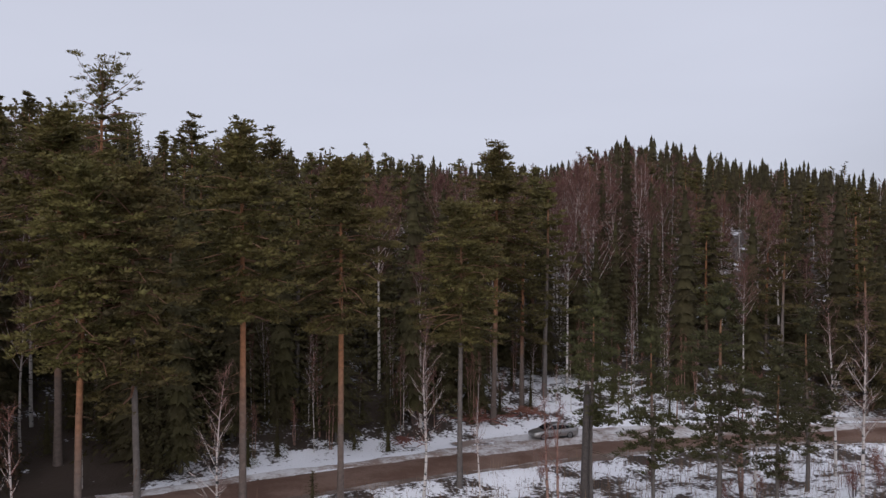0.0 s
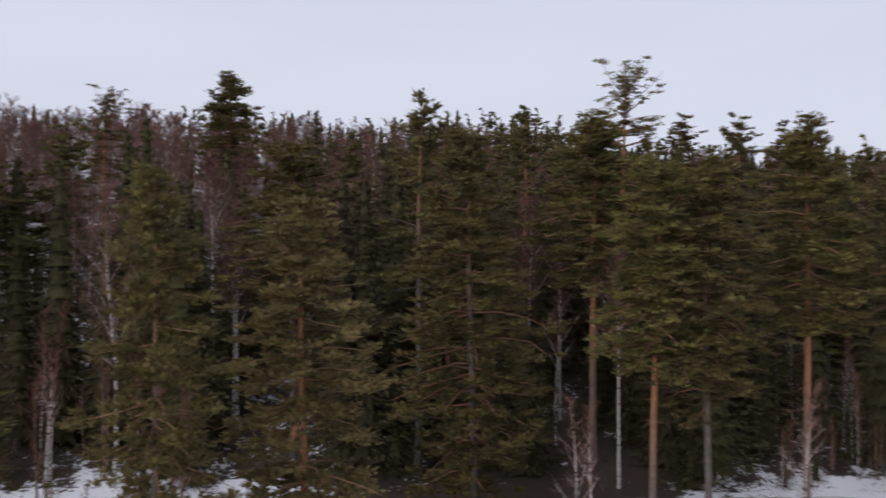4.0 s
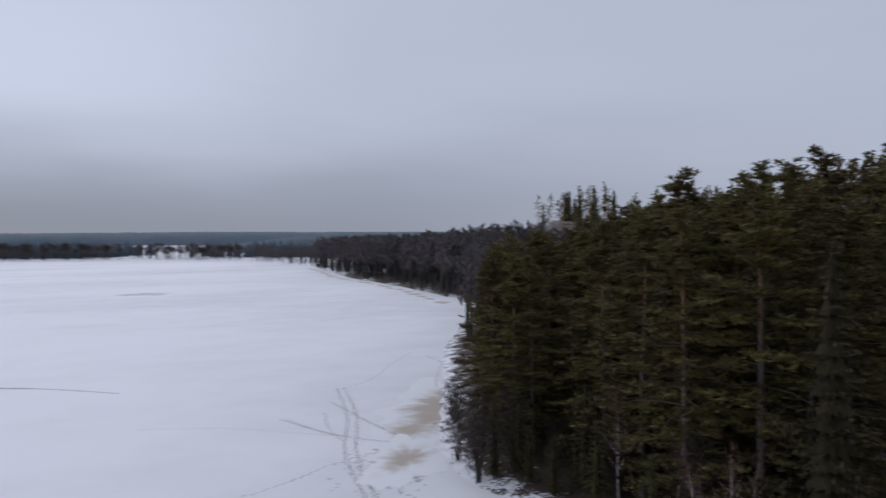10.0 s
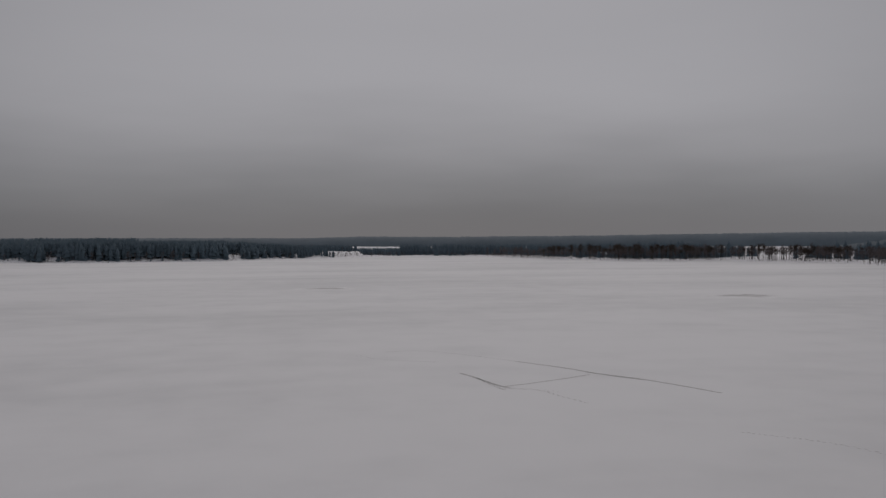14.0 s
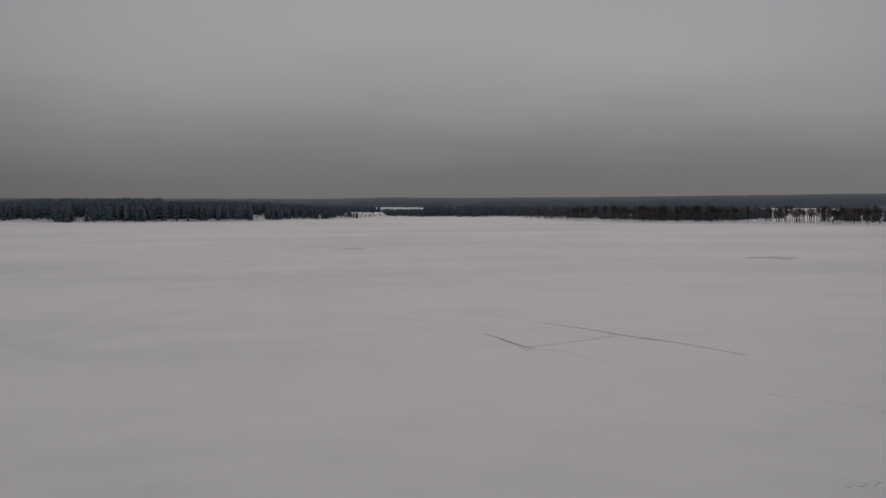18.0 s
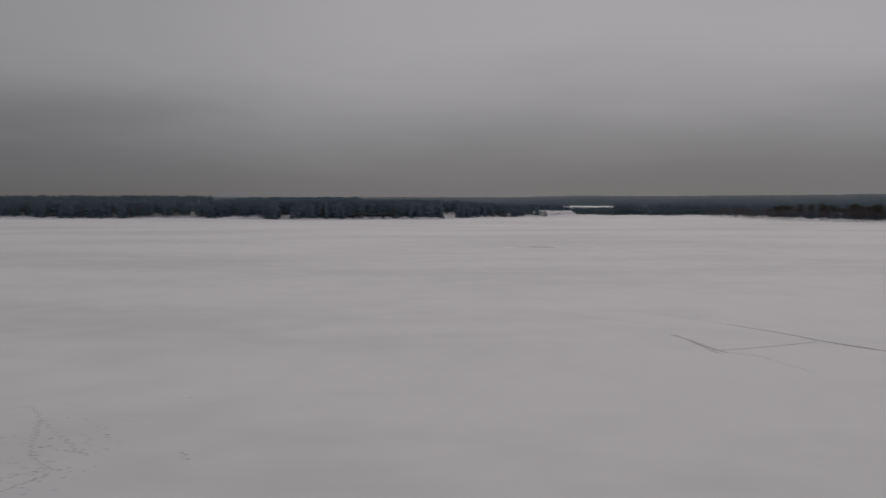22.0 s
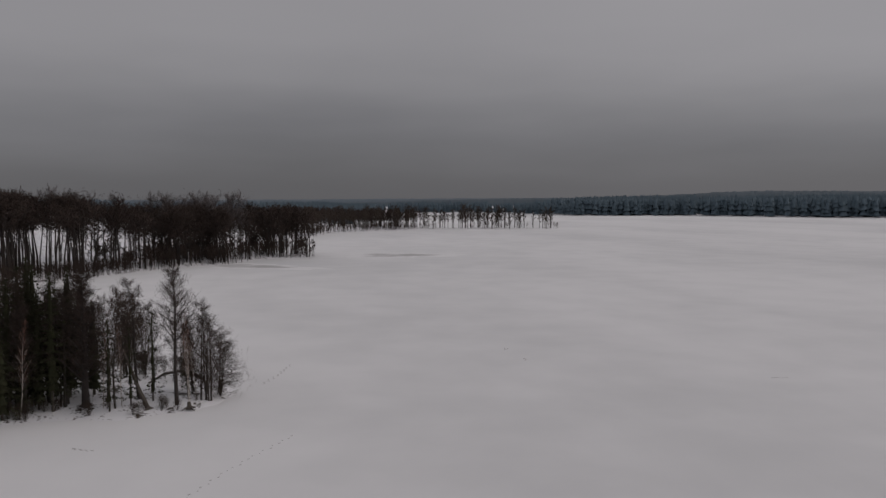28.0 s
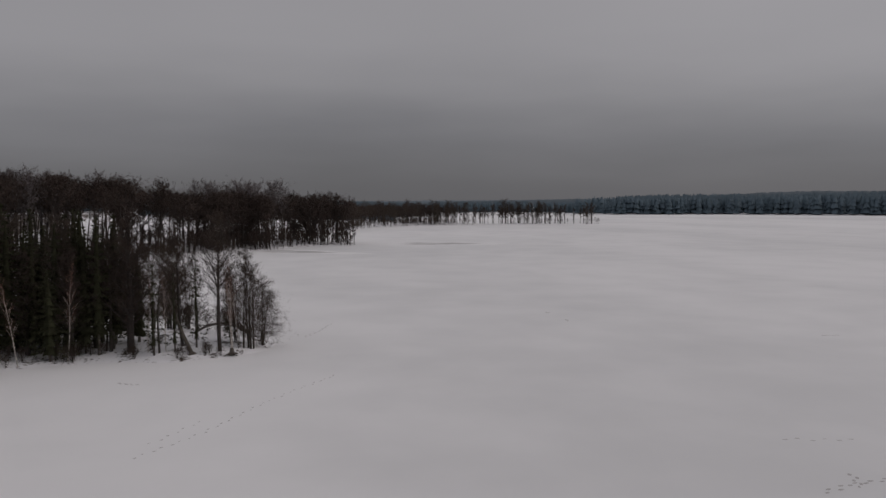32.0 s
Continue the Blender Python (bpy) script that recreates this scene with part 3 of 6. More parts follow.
def line_distance(p, line, closed=False):
    """Distance from the points p to a line of points, with the side on which they lie (left positive)."""
    a = line
    b = np.roll(line, -1, axis=0) if closed else line[1:]
    a = a if closed else line[:-1]
    best = np.full(len(p), 1e9)
    side = np.ones(len(p))
    for (ax, ay), (bx, by) in zip(a, b):
        dx, dy = bx - ax, by - ay
        t = np.clip(((p[:, 0] - ax) * dx + (p[:, 1] - ay) * dy) / (dx * dx + dy * dy), 0, 1)
        ex, ey = p[:, 0] - ax - t * dx, p[:, 1] - ay - t * dy
        d = np.hypot(ex, ey)
        s = np.sign(dx * (p[:, 1] - ay) - dy * (p[:, 0] - ax))
        near = d < best
        best, side = np.where(near, d, best), np.where(near, s, side)
    return best, side


def in_lake(p):
    inside = np.zeros(len(p), bool)
    for (ax, ay), (bx, by) in zip(LAKE, np.roll(LAKE, -1, axis=0)):
        cross = (ay > p[:, 1]) != (by > p[:, 1])
        with np.errstate(divide="ignore", invalid="ignore"):
            xs = ax + (p[:, 1] - ay) / (by - ay) * (bx - ax)
        inside ^= cross & (p[:, 0] < xs)
    return inside


def waves(p, s, seed):
    """Smooth bumps of about s metres."""
    rs = np.random.RandomState(seed)
    h = np.zeros(len(p))
    for _ in range(7):
        a, ph, k = rs.uniform(0, 6.28), rs.uniform(0, 6.28), 6.28 / (s * rs.uniform(0.6, 1.7))
        h += np.sin((p[:, 0] * math.cos(a) + p[:, 1] * math.sin(a)) * k + ph)
    return h / 7


def smooth(a, b, x):
    t = np.clip((x - a) / (b - a), 0, 1)
    return t * t * (3 - 2 * t)


ROAD_Z = 1.5


def land(p):
    """Height of the ground at the points p: lake bed, bank, road bench and the wooded hill."""
    p = np.asarray(p, float).reshape(-1, 2)
    shore, _ = line_distance(p, LAKE, True)
    wet = in_lake(p)
    dr, side = line_distance(p, ROAD)
    dr = dr * side
    bank = 1.15 * (1 - np.exp(-shore / 5)) + 0.25 * waves(p, 14, 3) * smooth(1, 8, shore)
    fade = (1 - 0.9 * smooth(50, 330, p[:, 0])) * smooth(-620, -330, p[:, 0])
    slope = 0.24 + 0.16 * (1 - smooth(-130, -50, p[:, 0]))
    rise = np.maximum(dr - 5.5, 0)
    hill = 37 * np.tanh(slope * rise / 37) * fade * (1 + 0.10 * waves(p, 130, 5))
    rough = (0.45 * waves(p, 9, 8) + 1.0 * waves(p, 40, 9)) * smooth(5, 16, np.abs(dr)) * smooth(2, 12, shore)
    far = np.hypot(p[:, 0], p[:, 1] - 60)
    hills = (3 + 2 * waves(p, 900, 12)) * smooth(60, 1300, shore) * smooth(600, 1800, far) + 5 * smooth(20, 160, shore) * smooth(180, 320, far) * (p[:, 0] > 90)
    hills += 5.5 * smooth(2, 26, shore) * smooth(-820, -880, p[:, 1]) * (p[:, 0] > -200)
    mound = 8 * np.exp(-((p[:, 0] + 385) / 120) ** 2 - ((p[:, 1] + 195) / 110) ** 2) * smooth(15, 70, shore)
    z = bank + hill + rough + hills + mound
    near_road = 1 - smooth(3.6, 8.0, np.abs(dr))
    z = z * (1 - near_road) + ROAD_Z * near_road
    z = z + 0.35 * np.exp(-((np.abs(dr) - 5.0) / 1.1) ** 2) * (1 + waves(p, 5, 2)) * (1 - np.exp(-((p[:, 0] - 20) / 16) ** 2) * (dr > 0))
    bed = -np.minimum(0.25 * shore, 2.0)
    return np.where(wet, bed, np.maximum(z, 0.05))


def land1(x, y):
    return float(land([(x, y)])[0])


def build_ground():
    n = 300
    u = np.linspace(-1, 1, n)
    gx = 230 * u + 4300 * np.sign(u) * np.abs(u) ** 5
    X, Y = np.meshgrid(gx - 20, gx + 45, indexing="ij")
    p = np.stack([X.ravel(), Y.ravel()], -1)
    z = land(p)
    i = np.arange(n - 1)[:, None] * n + np.arange(n - 1)[None, :]
    f = np.stack([i, i + n, i + n + 1, i + 1], -1).reshape(-1, 4)
    dr, side = line_distance(p, ROAD)
    dr = dr * side
    # brown needle litter, spread wider to stand in for shade under the trees
    litter_shade = smooth(6, 13, dr) * (0.75 + 0.42 * waves(p, 26, 31) + 0.5 * waves(p, 9, 35))
    litter_shade *= 1 - 0.22 * (1 - smooth(-58, -46, p[:, 0])) * (1 - smooth(30, 50, dr))
    litter_shade *= 1 - 0.9 * np.exp(-(((p[:, 0] - 18) / 20) ** 2 + ((p[:, 1] - 94) / 13) ** 2))
    litter_shade = np.maximum(litter_shade, 0.9 * (1 - smooth(-10, -6, dr)) * smooth(94, 99, np.degrees(np.arctan2(-(p[:, 0] + 9), p[:, 1]))) * (p[:, 0] > -400) * (p[:, 0] < -40) * smooth(0.3, 5, line_distance(p, LAKE, True)[0]))
    litter_shade = np.maximum(litter_shade, np.where(p[:, 0] < -50, 0.74, 0.34) * (dr < -4) * (dr > -40) * (0.75 + 0.7 * waves(p, 11, 33)) * (p[:, 0] < 60))
    # floor below the roadside pines: litter plus their shade, as one brown
    litter_shade = np.maximum(litter_shade, 1.0 * np.exp(-(((p[:, 0] + 31) / 20) ** 4 + ((p[:, 1] - 59 - 0.6 * (p[:, 0] + 32)) / 16) ** 4)) * (1 - smooth(-27, -19, p[:, 0])))
    litter_shade *= 1 - smooth(450, 700, np.hypot(p[:, 0], p[:, 1]))
    me = mesh_from("ground", np.column_stack([p, z]), f, [GROUND_SNOW], smooth=True)
    me.attributes.new("litter", "FLOAT", "POINT").data.foreach_set("value", np.clip(litter_shade, 0, 1).astype(np.float32))
    ob = new("ground", me)
    tagged(ob, "patchy old snow over brown forest floor", "ground", kind="structure")


build_ground()
ice = new("lake_ice", mesh_from("lake_ice", [(-4400, -4400, 0), (4400, -4400, 0), (4400, 4400, 0), (-4400, 4400, 0)], [(0, 1, 2, 3)], [ICE_SNOW]))
tagged(ice, "frozen lake under wind-swept grey-white snow", "lake", kind="structure")


def resample(line, step):
    line = np.asarray(line, float)
    # Catmull-Rom through the points
    out = []
    for i in range(len(line) - 1):
        p0, p1, p2, p3 = line[max(i - 1, 0)], line[i], line[i + 1], line[min(i + 2, len(line) - 1)]
        m = max(2, int(np.linalg.norm(p2 - p1) / step))
        for t in np.arange(m) / m:
            out.append(0.5 * (2 * p1 + (p2 - p0) * t + (2 * p0 - 5 * p1 + 4 * p2 - p3) * t * t + (3 * p1 - p0 - 3 * p2 + p3) * t ** 3))
    out.append(line[-1])
    return np.array(out)


def ribbon(name, line, offsets, heights, mat, wobble=0.0, seed=1):
    """A strip along a line, with the given cross-section."""
    rs = np.random.RandomState(seed)
    d = np.gradient(line, axis=0)
    d /= np.linalg.norm(d, axis=1)[:, None]
    nrm = np.stack([-d[:, 1], d[:, 0]], -1)
    rows = []
    k = np.arange(len(line))
    for o, h in zip(offsets, heights):
        w = wobble * (np.sin(k * 0.31 + o) + 0.6 * np.sin(k * 0.83 + 2 * o) + 0.5 * rs.normal(size=len(k))) * 0.5
        q = line + nrm * (o + w)[:, None]
        rows.append(np.column_stack([q, ROAD_Z + h + 0 * k]))
    v = np.stack(rows, 1)
    m = len(offsets)
    i = np.arange(len(line) - 1)[:, None] * m + np.arange(m - 1)[None, :]
    f = np.stack([i, i + m, i + m + 1, i + 1], -1).reshape(-1, 4)
    return new(name, mesh_from(name, v.reshape(-1, 3), f, [mat], smooth=True))


road_line = resample(ROAD[2:-1], 1.0)
road = ribbon("road", road_line, [-3.5, -2.6, -1.6, -0.9, 0, 0.9, 1.6, 2.6, 3.5], [-0.1, 0.05, 0.03, 0.05, 0.07, 0.05, 0.03, 0.05, -0.1], ROAD_MAT, 0.12)
tagged(road, "wet brown dirt road with faint ruts", "road", kind="structure")
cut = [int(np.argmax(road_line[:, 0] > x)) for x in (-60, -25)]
# the middle stretch on the hill side wears the shade-darkened muddy slush
for nm, off, part_line, mat in (("slush_edge_lake", -1, road_line, DIRTY_SLUSH), ("slush_edge_west", 1, road_line[:cut[0] + 1], SLUSH), ("slush_edge_shaded", 1, road_line[cut[0]:cut[1] + 1], SHADED_MUD_SLUSH), ("slush_edge_east", 1, road_line[cut[1]:], SLUSH)):
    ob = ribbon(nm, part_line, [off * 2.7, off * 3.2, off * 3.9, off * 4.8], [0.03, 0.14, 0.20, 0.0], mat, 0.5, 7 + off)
    tagged(ob, "dirty ploughed snow along the road", "snow bank", kind="structure")

# ---- trees: kinds ----
PINE_MATS, GREY_MATS, YELLOW_MATS = (PINE_BARK, PINE_LIMB, PINE_NEEDLES), (GREY_BARK, PINE_LIMB, PINE_NEEDLES), (PINE_BARK, PINE_LIMB, YELLOW_NEEDLES)
PINES = [Kind("pine_tree", pine_mesh(25, b, R, s, limbs=n + 28, pads=8, tuft=26, size=0.28, top=t, lift=0.7, core=0.42), m)
         for b, R, s, n, t, m in ((0.52, 4.6, 11, 75, 0.55, PINE_MATS), (0.47, 4.8, 12, 75, 0.6, GREY_MATS), (0.54, 4.7, 13, 70, 0.8, PINE_MATS), (0.53, 4.5, 14, 75, 0.75, PINE_MATS), (0.54, 4.9, 15, 80, 0.5, GREY_MATS))]
FULL_PINE = Kind("pine_tree", pine_mesh(22, 0.08, 4.6, 21, limbs=125, pads=7, tuft=26, size=0.30, top=0.7, core=0.42), GREY_MATS)
YELLOW_PINE = Kind("pine_tree", pine_mesh(21, 0.08, 4.3, 22, limbs=120, pads=7, tuft=26, size=0.30, top=0.6, core=0.42), YELLOW_MATS)
THIN_PINE = [Kind("young_pine", pine_mesh(12, b, R, s, limbs=62, pads=5, tuft=30, size=0.19, dead=14, top=0.7, core=0.32), (GREY_BARK, HILL_LIMB, GREEN_NEEDLES)) for b, R, s in ((0.38, 2.1, 23), (0.30, 2.35, 25))]
TALL_PINE = Kind("pine_tree", pine_mesh(34, 0.70, 4.2, 24, limbs=46, pads=6, tuft=34, size=0.22, top=0.32, lift=1.3, core=0.22), PINE_MATS)
HILL_MATS, HILL_GREY_MATS = (PINE_BARK, HILL_LIMB, HILL_NEEDLES), (GREY_BARK, HILL_LIMB, HILL_NEEDLES)
MID_PINES = [Kind("pine_tree", pine_mesh(24, b, R, s, limbs=66, pads=4, tuft=16, size=0.38, sides=5, dead=3, top=t, rings=5, core=0.5, lift=0.9), m)
             for b, R, s, t, m in ((0.42, 3.9, 31, 0.8, HILL_MATS), (0.30, 3.7, 32, 1.0, HILL_MATS), (0.06, 4.2, 33, 0.8, HILL_GREY_MATS), (0.36, 3.3, 37, 1.2, HILL_GREY_MATS))]
SHORE_PINES = [Kind("pine_tree", pine_mesh(23, b, R, s, limbs=84, pads=6, tuft=16, size=0.36, sides=6, dead=4, top=t, rings=6, core=0.48, lift=0.9), m)
               for b, R, s, t, m in ((0.10, 4.8, 34, 0.85, (GREY_BARK, HILL_LIMB, HILL_NEEDLES)), (0.12, 4.6, 35, 0.95, (GREY_BARK, HILL_LIMB, PINE_NEEDLES)), (0.10, 4.4, 36, 1.1, HILL_GREY_MATS))]
SPRUCES = [Kind("spruce_tree", spruce_mesh(22, b, R, s, 120, 34, size=0.40, rings=5, skirts=18, fronds=11, skirt=0.5), (SPRUCE_BARK, None, SPRUCE_NEEDLES)) for b, R, s in ((0.03, 3.9, 41), (0.08, 3.3, 42))]
YOUNG_SPRUCE = Kind("young_spruce", spruce_mesh(7, 0.05, 1.6, 43, 100, 24, size=0.19, rings=4, skirts=14, fronds=12, skirt=0.30), (SPRUCE_BARK, None, SPRUCE_NEEDLES))
BIRCHES = [Kind("birch_tree", bare_mesh(20, b, 2.7, s, limbs=26, twigs=44, width=0.055, rise=1.5, fork=1, rings=6, seg=3, r0=0.15), (BIRCH_BARK, None, BIRCH_TWIGS)) for b, s in ((0.42, 51), (0.52, 52), (0.36, 53))]
THIN_BIRCH = [Kind("young_birch", bare_mesh(11, 0.30, 1.5, s, limbs=24, twigs=14, width=0.02, rise=1.2, r0=0.09, bend=0.03, fork=3), (BIRCH_BARK, None, BIRCH_TWIGS)) for s in (54, 55)]
ASPEN = Kind("aspen_tree", bare_mesh(24, 0.22, 3.6, 56, limbs=46, twigs=46, width=0.055, rise=1.0, fork=3), (ASPEN_BARK, None, ASPEN_TWIGS))
SAPLINGS = [Kind("birch_sapling", bare_mesh(8.5, b, 0.9, s, limbs=13, twigs=10, width=0.022, rise=1.8, r0=0.095, stems=st, sides=4, fork=0, rings=5, seg=3, bend=0.035), (m, None, RED_TWIGS)) for s, st, b, m in ((61, 1, 0.55, SAPLING_BARK), (62, 1, 0.48, BIRCH_BARK), (63, 2, 0.42, SAPLING_BARK))]
ALDERS = [Kind("alder_tree", bare_mesh(H, b, R, s, limbs=36 // st + 6, twigs=26, width=0.038, rise=0.7, fork=3, stems=st, bend=0.05, rings=6, r0=r), (ALDER_BARK, None, ALDER_TWIGS)) for H, b, R, s, st, r in ((14, 0.34, 4.6, 71, 1, 0.24), (12, 0.2, 3.4, 72, 2, 0.15), (9, 0.05, 3.0, 73, 4, 0.075))]
SHORE_BRUSH = Kind("alder_bush", bare_mesh(7, 0.06, 2.2, 74, limbs=9, twigs=26, width=0.04, rise=1.0, stems=4, r0=0.06, sides=4, fork=0, rings=4, seg=3), (ALDER_BARK, None, ALDER_TWIGS), "crown", "bush")
BUSH = Kind("willow_bush", bare_mesh(1.8, 0.1, 0.8, 75, limbs=6, twigs=14, width=0.02, rise=1.5, stems=6, r0=0.02, sides=3, tl=0.5, fork=0, rings=3, seg=2), (ALDER_BARK, None, RED_TWIGS), "crown", "bush")

DARK_BUSH = Kind("alder_bush", bare_mesh(2.0, 0.05, 1.2, 76, limbs=6, twigs=14, width=0.02, rise=0.9, stems=6, r0=0.02, sides=3, tl=0.6, fork=0, rings=3, seg=2), (ALDER_BARK, None, ALDER_TWIGS), "crown", "bush")

# ---- trees that stand out, one by one ----


def plant(kind, x, y, top, label, turn=0, lean=(0, 0), ground=None, wide=None):
    """Plants a tree whose tip reaches the height top above the lake."""
    z = land1(x, y) if ground is None else ground
    tall = max(v[:, 2].max() for v in (kind.raw[0][0], kind.raw[2][0]))
    s = (top - z) / tall
    return kind.plant(x, y, z - 0.1, label, s, turn, lean, sxy=wide)


HERO_SPOTS = []


def hero(kind, x, y, top, label, turn=0, lean=(0, 0), wide=None):
    HERO_SPOTS.append((x, y))
    return plant(kind, x, y, top, label, turn, lean, None, wide)


hero(PINES[0], -21.5, 49.5, 26.6, "tall pine, grey-brown stem turning orange, bare below", 20)
hero(PINES[1], -18.7, 50.9, 26.4, "tall pine with a grey stem and broad olive crown", 130)
hero(PINES[2], -13.9, 58.4, 29.6, "tall pine with a bright orange stem beside the road", 70, (0, 0.6))
hero(PINES[3], -7.5, 61.5, 27.6, "tall pine with slim orange stem beside the road", 250, (0, -1))
hero(PINES[4], 1.4, 67.0, 24.9, "pine with a grey stem and dense rounded crown", 310)
hero(PINES[2], 5.2, 86.0, 31.5, "tall pine across the road, behind a grey-stemmed one", 35, (0, 1.5))
hero(THIN_PINE[0], 11.5, 65.0, 18.2, "slender young pine with a thin open crown", 10)
hero(THIN_PINE[1], 15.3, 61.1, 15.6, "young dark pine branched almost to the snow", 80)
hero(THIN_PINE[1], 19.7, 59.8, 19.0, "young pine with whorled open limbs", 200)
hero(THIN_PINE[0], 22.2, 55.7, 14.8, "young pine in the snow by the road", 290)
hero(THIN_PINE[1], 29.1, 67.0, 16.5, "young pine with a dark crown near the road", 120)
hero(THIN_BIRCH[0], 33.0, 70.7, 17.1, "young birch with a white stem by the road", 0)
hero(THIN_BIRCH[1], 30.5, 60.8, 18.1, "white-stemmed birch with rising bare limbs", 60)
hero(THIN_BIRCH[0], -13.4, 49.2, 14.7, "young birch, white stem, bare limbs", 140)
hero(THIN_BIRCH[1], -1.5, 63.0, 15.9, "young birch with a forked white crown", 220)
hero(THIN_BIRCH[0], -24.1, 43.7, 13.7, "thin birch in front of tall pines", 300)
hero(TALL_PINE, -31.8, 77.5, 39.0, "very tall pine with an open airy top", 15)
hero(YELLOW_PINE, -33.8, 32.3, 23.7, "yellowish pine with a torn orange scar on its stem", 45)
hero(FULL_PINE, -34.0, 50.7, 29.2, "broad pine clothed in olive needles to the ground", 100)
hero(MID_PINES[2], -43.3, 59.5, 34.0, "tall pine behind a broad full one", 150)
hero(FULL_PINE, -35.9, 25.2, 24.8, "grey-green pine with a narrow full crown", 200, wide=0.75)
hero(FULL_PINE, -51.9, 23.6, 18.7, "low bushy pine by the lake shore", 260, wide=1.35)
hero(PINES[2], -82.5, 80.2, 43.0, "tall dark pine with a dense rounded head", 310)
hero(TALL_PINE, -86.0, 64.0, 39.0, "tall pine with a forked flat top", 80)
hero(BIRCHES[0], -61.2, 57.6, 26.8, "tall birch with two white stems", 10)
hero(BIRCHES[1], -60.6, 57.2, 25.8, "white birch stem beside its twin", 100)
hero(ASPEN, -99.7, 26.6, 29.3, "tall grey leafless aspen", 30)
hero(ASPEN, -102.1, 34.7, 34.8, "tall pale leafless aspen with a wide crown", 190)
hero(PINES[0], -66.2, 26.0, 24.1, "leaning pine with an orange stem", 75, (-2.5, -5))
hero(PINES[4], -80.6, 43.6, 32.1, "broad-domed pine above the road", 160, wide=1.4)
hero(MID_PINES[0], -140.0, 80.7, 47.1, "pine on the hill's skyline", 60)
hero(SPRUCES[1], -99.2, 41.3, 33.4, "narrow dark spruce among birches", 0)

# ---- the wood on the hill and along the shore ----
rs = np.random.RandomState(7)


def scatter(step, x0, x1, y0, y1, jitter=0.48):
    gx, gy = np.meshgrid(np.arange(x0, x1, step), np.arange(y0, y1, step), indexing="ij")
    p = np.stack([gx.ravel(), gy.ravel()], -1)
    return p + rs.uniform(-jitter, jitter, p.shape) * step


EYE = np.array([-9.0, 0.0])


def bearing(p):
    """Degrees to the left of north, seen from the middle of the flight over the shore."""
    d = p - EYE
    return np.degrees(np.arctan2(-d[:, 0], d[:, 1])), np.hypot(d[:, 0], d[:, 1])


def wood_spots():
    p = np.concatenate([scatter(5.0, -260, 150, -120, 170), scatter(6.4, -420, 330, -160, 420)])
    b, d = bearing(p)
    dr, side = line_distance(p, ROAD)
    dr = dr * side
    shore, _ = line_distance(p, LAKE, True)
    first = np.arange(len(p)) < len(scatter_first)
    return p, b, d, dr, shore, first


scatter_first = scatter(5.0, -260, 150, -120, 170)
rs = np.random.RandomState(7)
P, BEAR, DIST, DR, SHORE, FIRST = wood_spots()
ok = ~in_lake(P) & (BEAR > -36) & (BEAR < 124) & (SHORE > 2.0) & (np.abs(DR) > 6.5)
ok &= np.where(FIRST, DIST < 165, (DIST >= 165) & (DIST < np.where(BEAR > 12, 265, 330)))
hillside = DR > 0
west_point = (DR <= 0) & (BEAR > 96.5)
ok &= ~((BEAR > 113) & (DIST > 150))
ok &= hillside | (west_point & (SHORE > 5.5))
# glades: verge round the car, strip beside the road
glade = (np.hypot(P[:, 0] - 21, P[:, 1] - 90) < 9) | (np.hypot(P[:, 0] + 108, P[:, 1] - 9) < 7) | ((DR > 0) & (DR < 9) & (P[:, 0] > -14) & (P[:, 0] < 28))
glade |= (DR > 0) & (DR < 15) & (P[:, 0] > -112) & (P[:, 0] < -68)
ok &= ~glade
hs = np.array(HERO_SPOTS)
gap = np.min(np.hypot(P[:, None, 0] - hs[None, :, 0], P[:, None, 1] - hs[None, :, 1]), axis=1)
ok &= gap > 2.6
P, BEAR, DIST, DR, SHORE = P[ok], BEAR[ok], DIST[ok], DR[ok], SHORE[ok]
Z = land(P)
pick, size, turn = rs.rand(len(P)), rs.uniform(0.70, 1.14, len(P)), rs.uniform(0, 360, len(P))
birchy = 0.16 + 0.25 * waves(P, 60, 21)
birchy += 0.62 * np.exp(-((BEAR + 14) / 14) ** 2) * smooth(104, 122, DIST) * (1 - smooth(200, 250, DIST))
birchy += 0.8 * np.exp(-((BEAR - 45) / 18) ** 2) * smooth(90, 110, DIST) * (1 - smooth(190, 235, DIST))
birchy += 0.42 * np.exp(-((BEAR - 66) / 14) ** 2) * smooth(80, 95, DIST) * (1 - smooth(190, 235, DIST))
birchy = np.where((DR < 0), 0.02, birchy)
birchy = np.where((BEAR < 10) & (DIST > 205), 0.04, birchy)
sprucy = np.where(BEAR < 12, 0.62, 0.45) + 0.2 * waves(P, 45, 22)
sprucy = np.where((DIST < 112) & (BEAR < 12), 0.62, sprucy)
sprucy = np.where((DIST < 105) & (BEAR >= 12) & (BEAR < 60), 0.75, sprucy)
sprucy = np.where((DIST > 190) & (BEAR < 8), 0.96, sprucy)
sprucy = np.where((BEAR > 66) & (BEAR < 100), 0.3, sprucy)
sprucy = np.where(DR < 0, 0.35, sprucy)
kind_of = np.where(pick < birchy, 2, np.where(rs.rand(len(P)) < sprucy, 1, 0))
order = np.argsort(DIST)
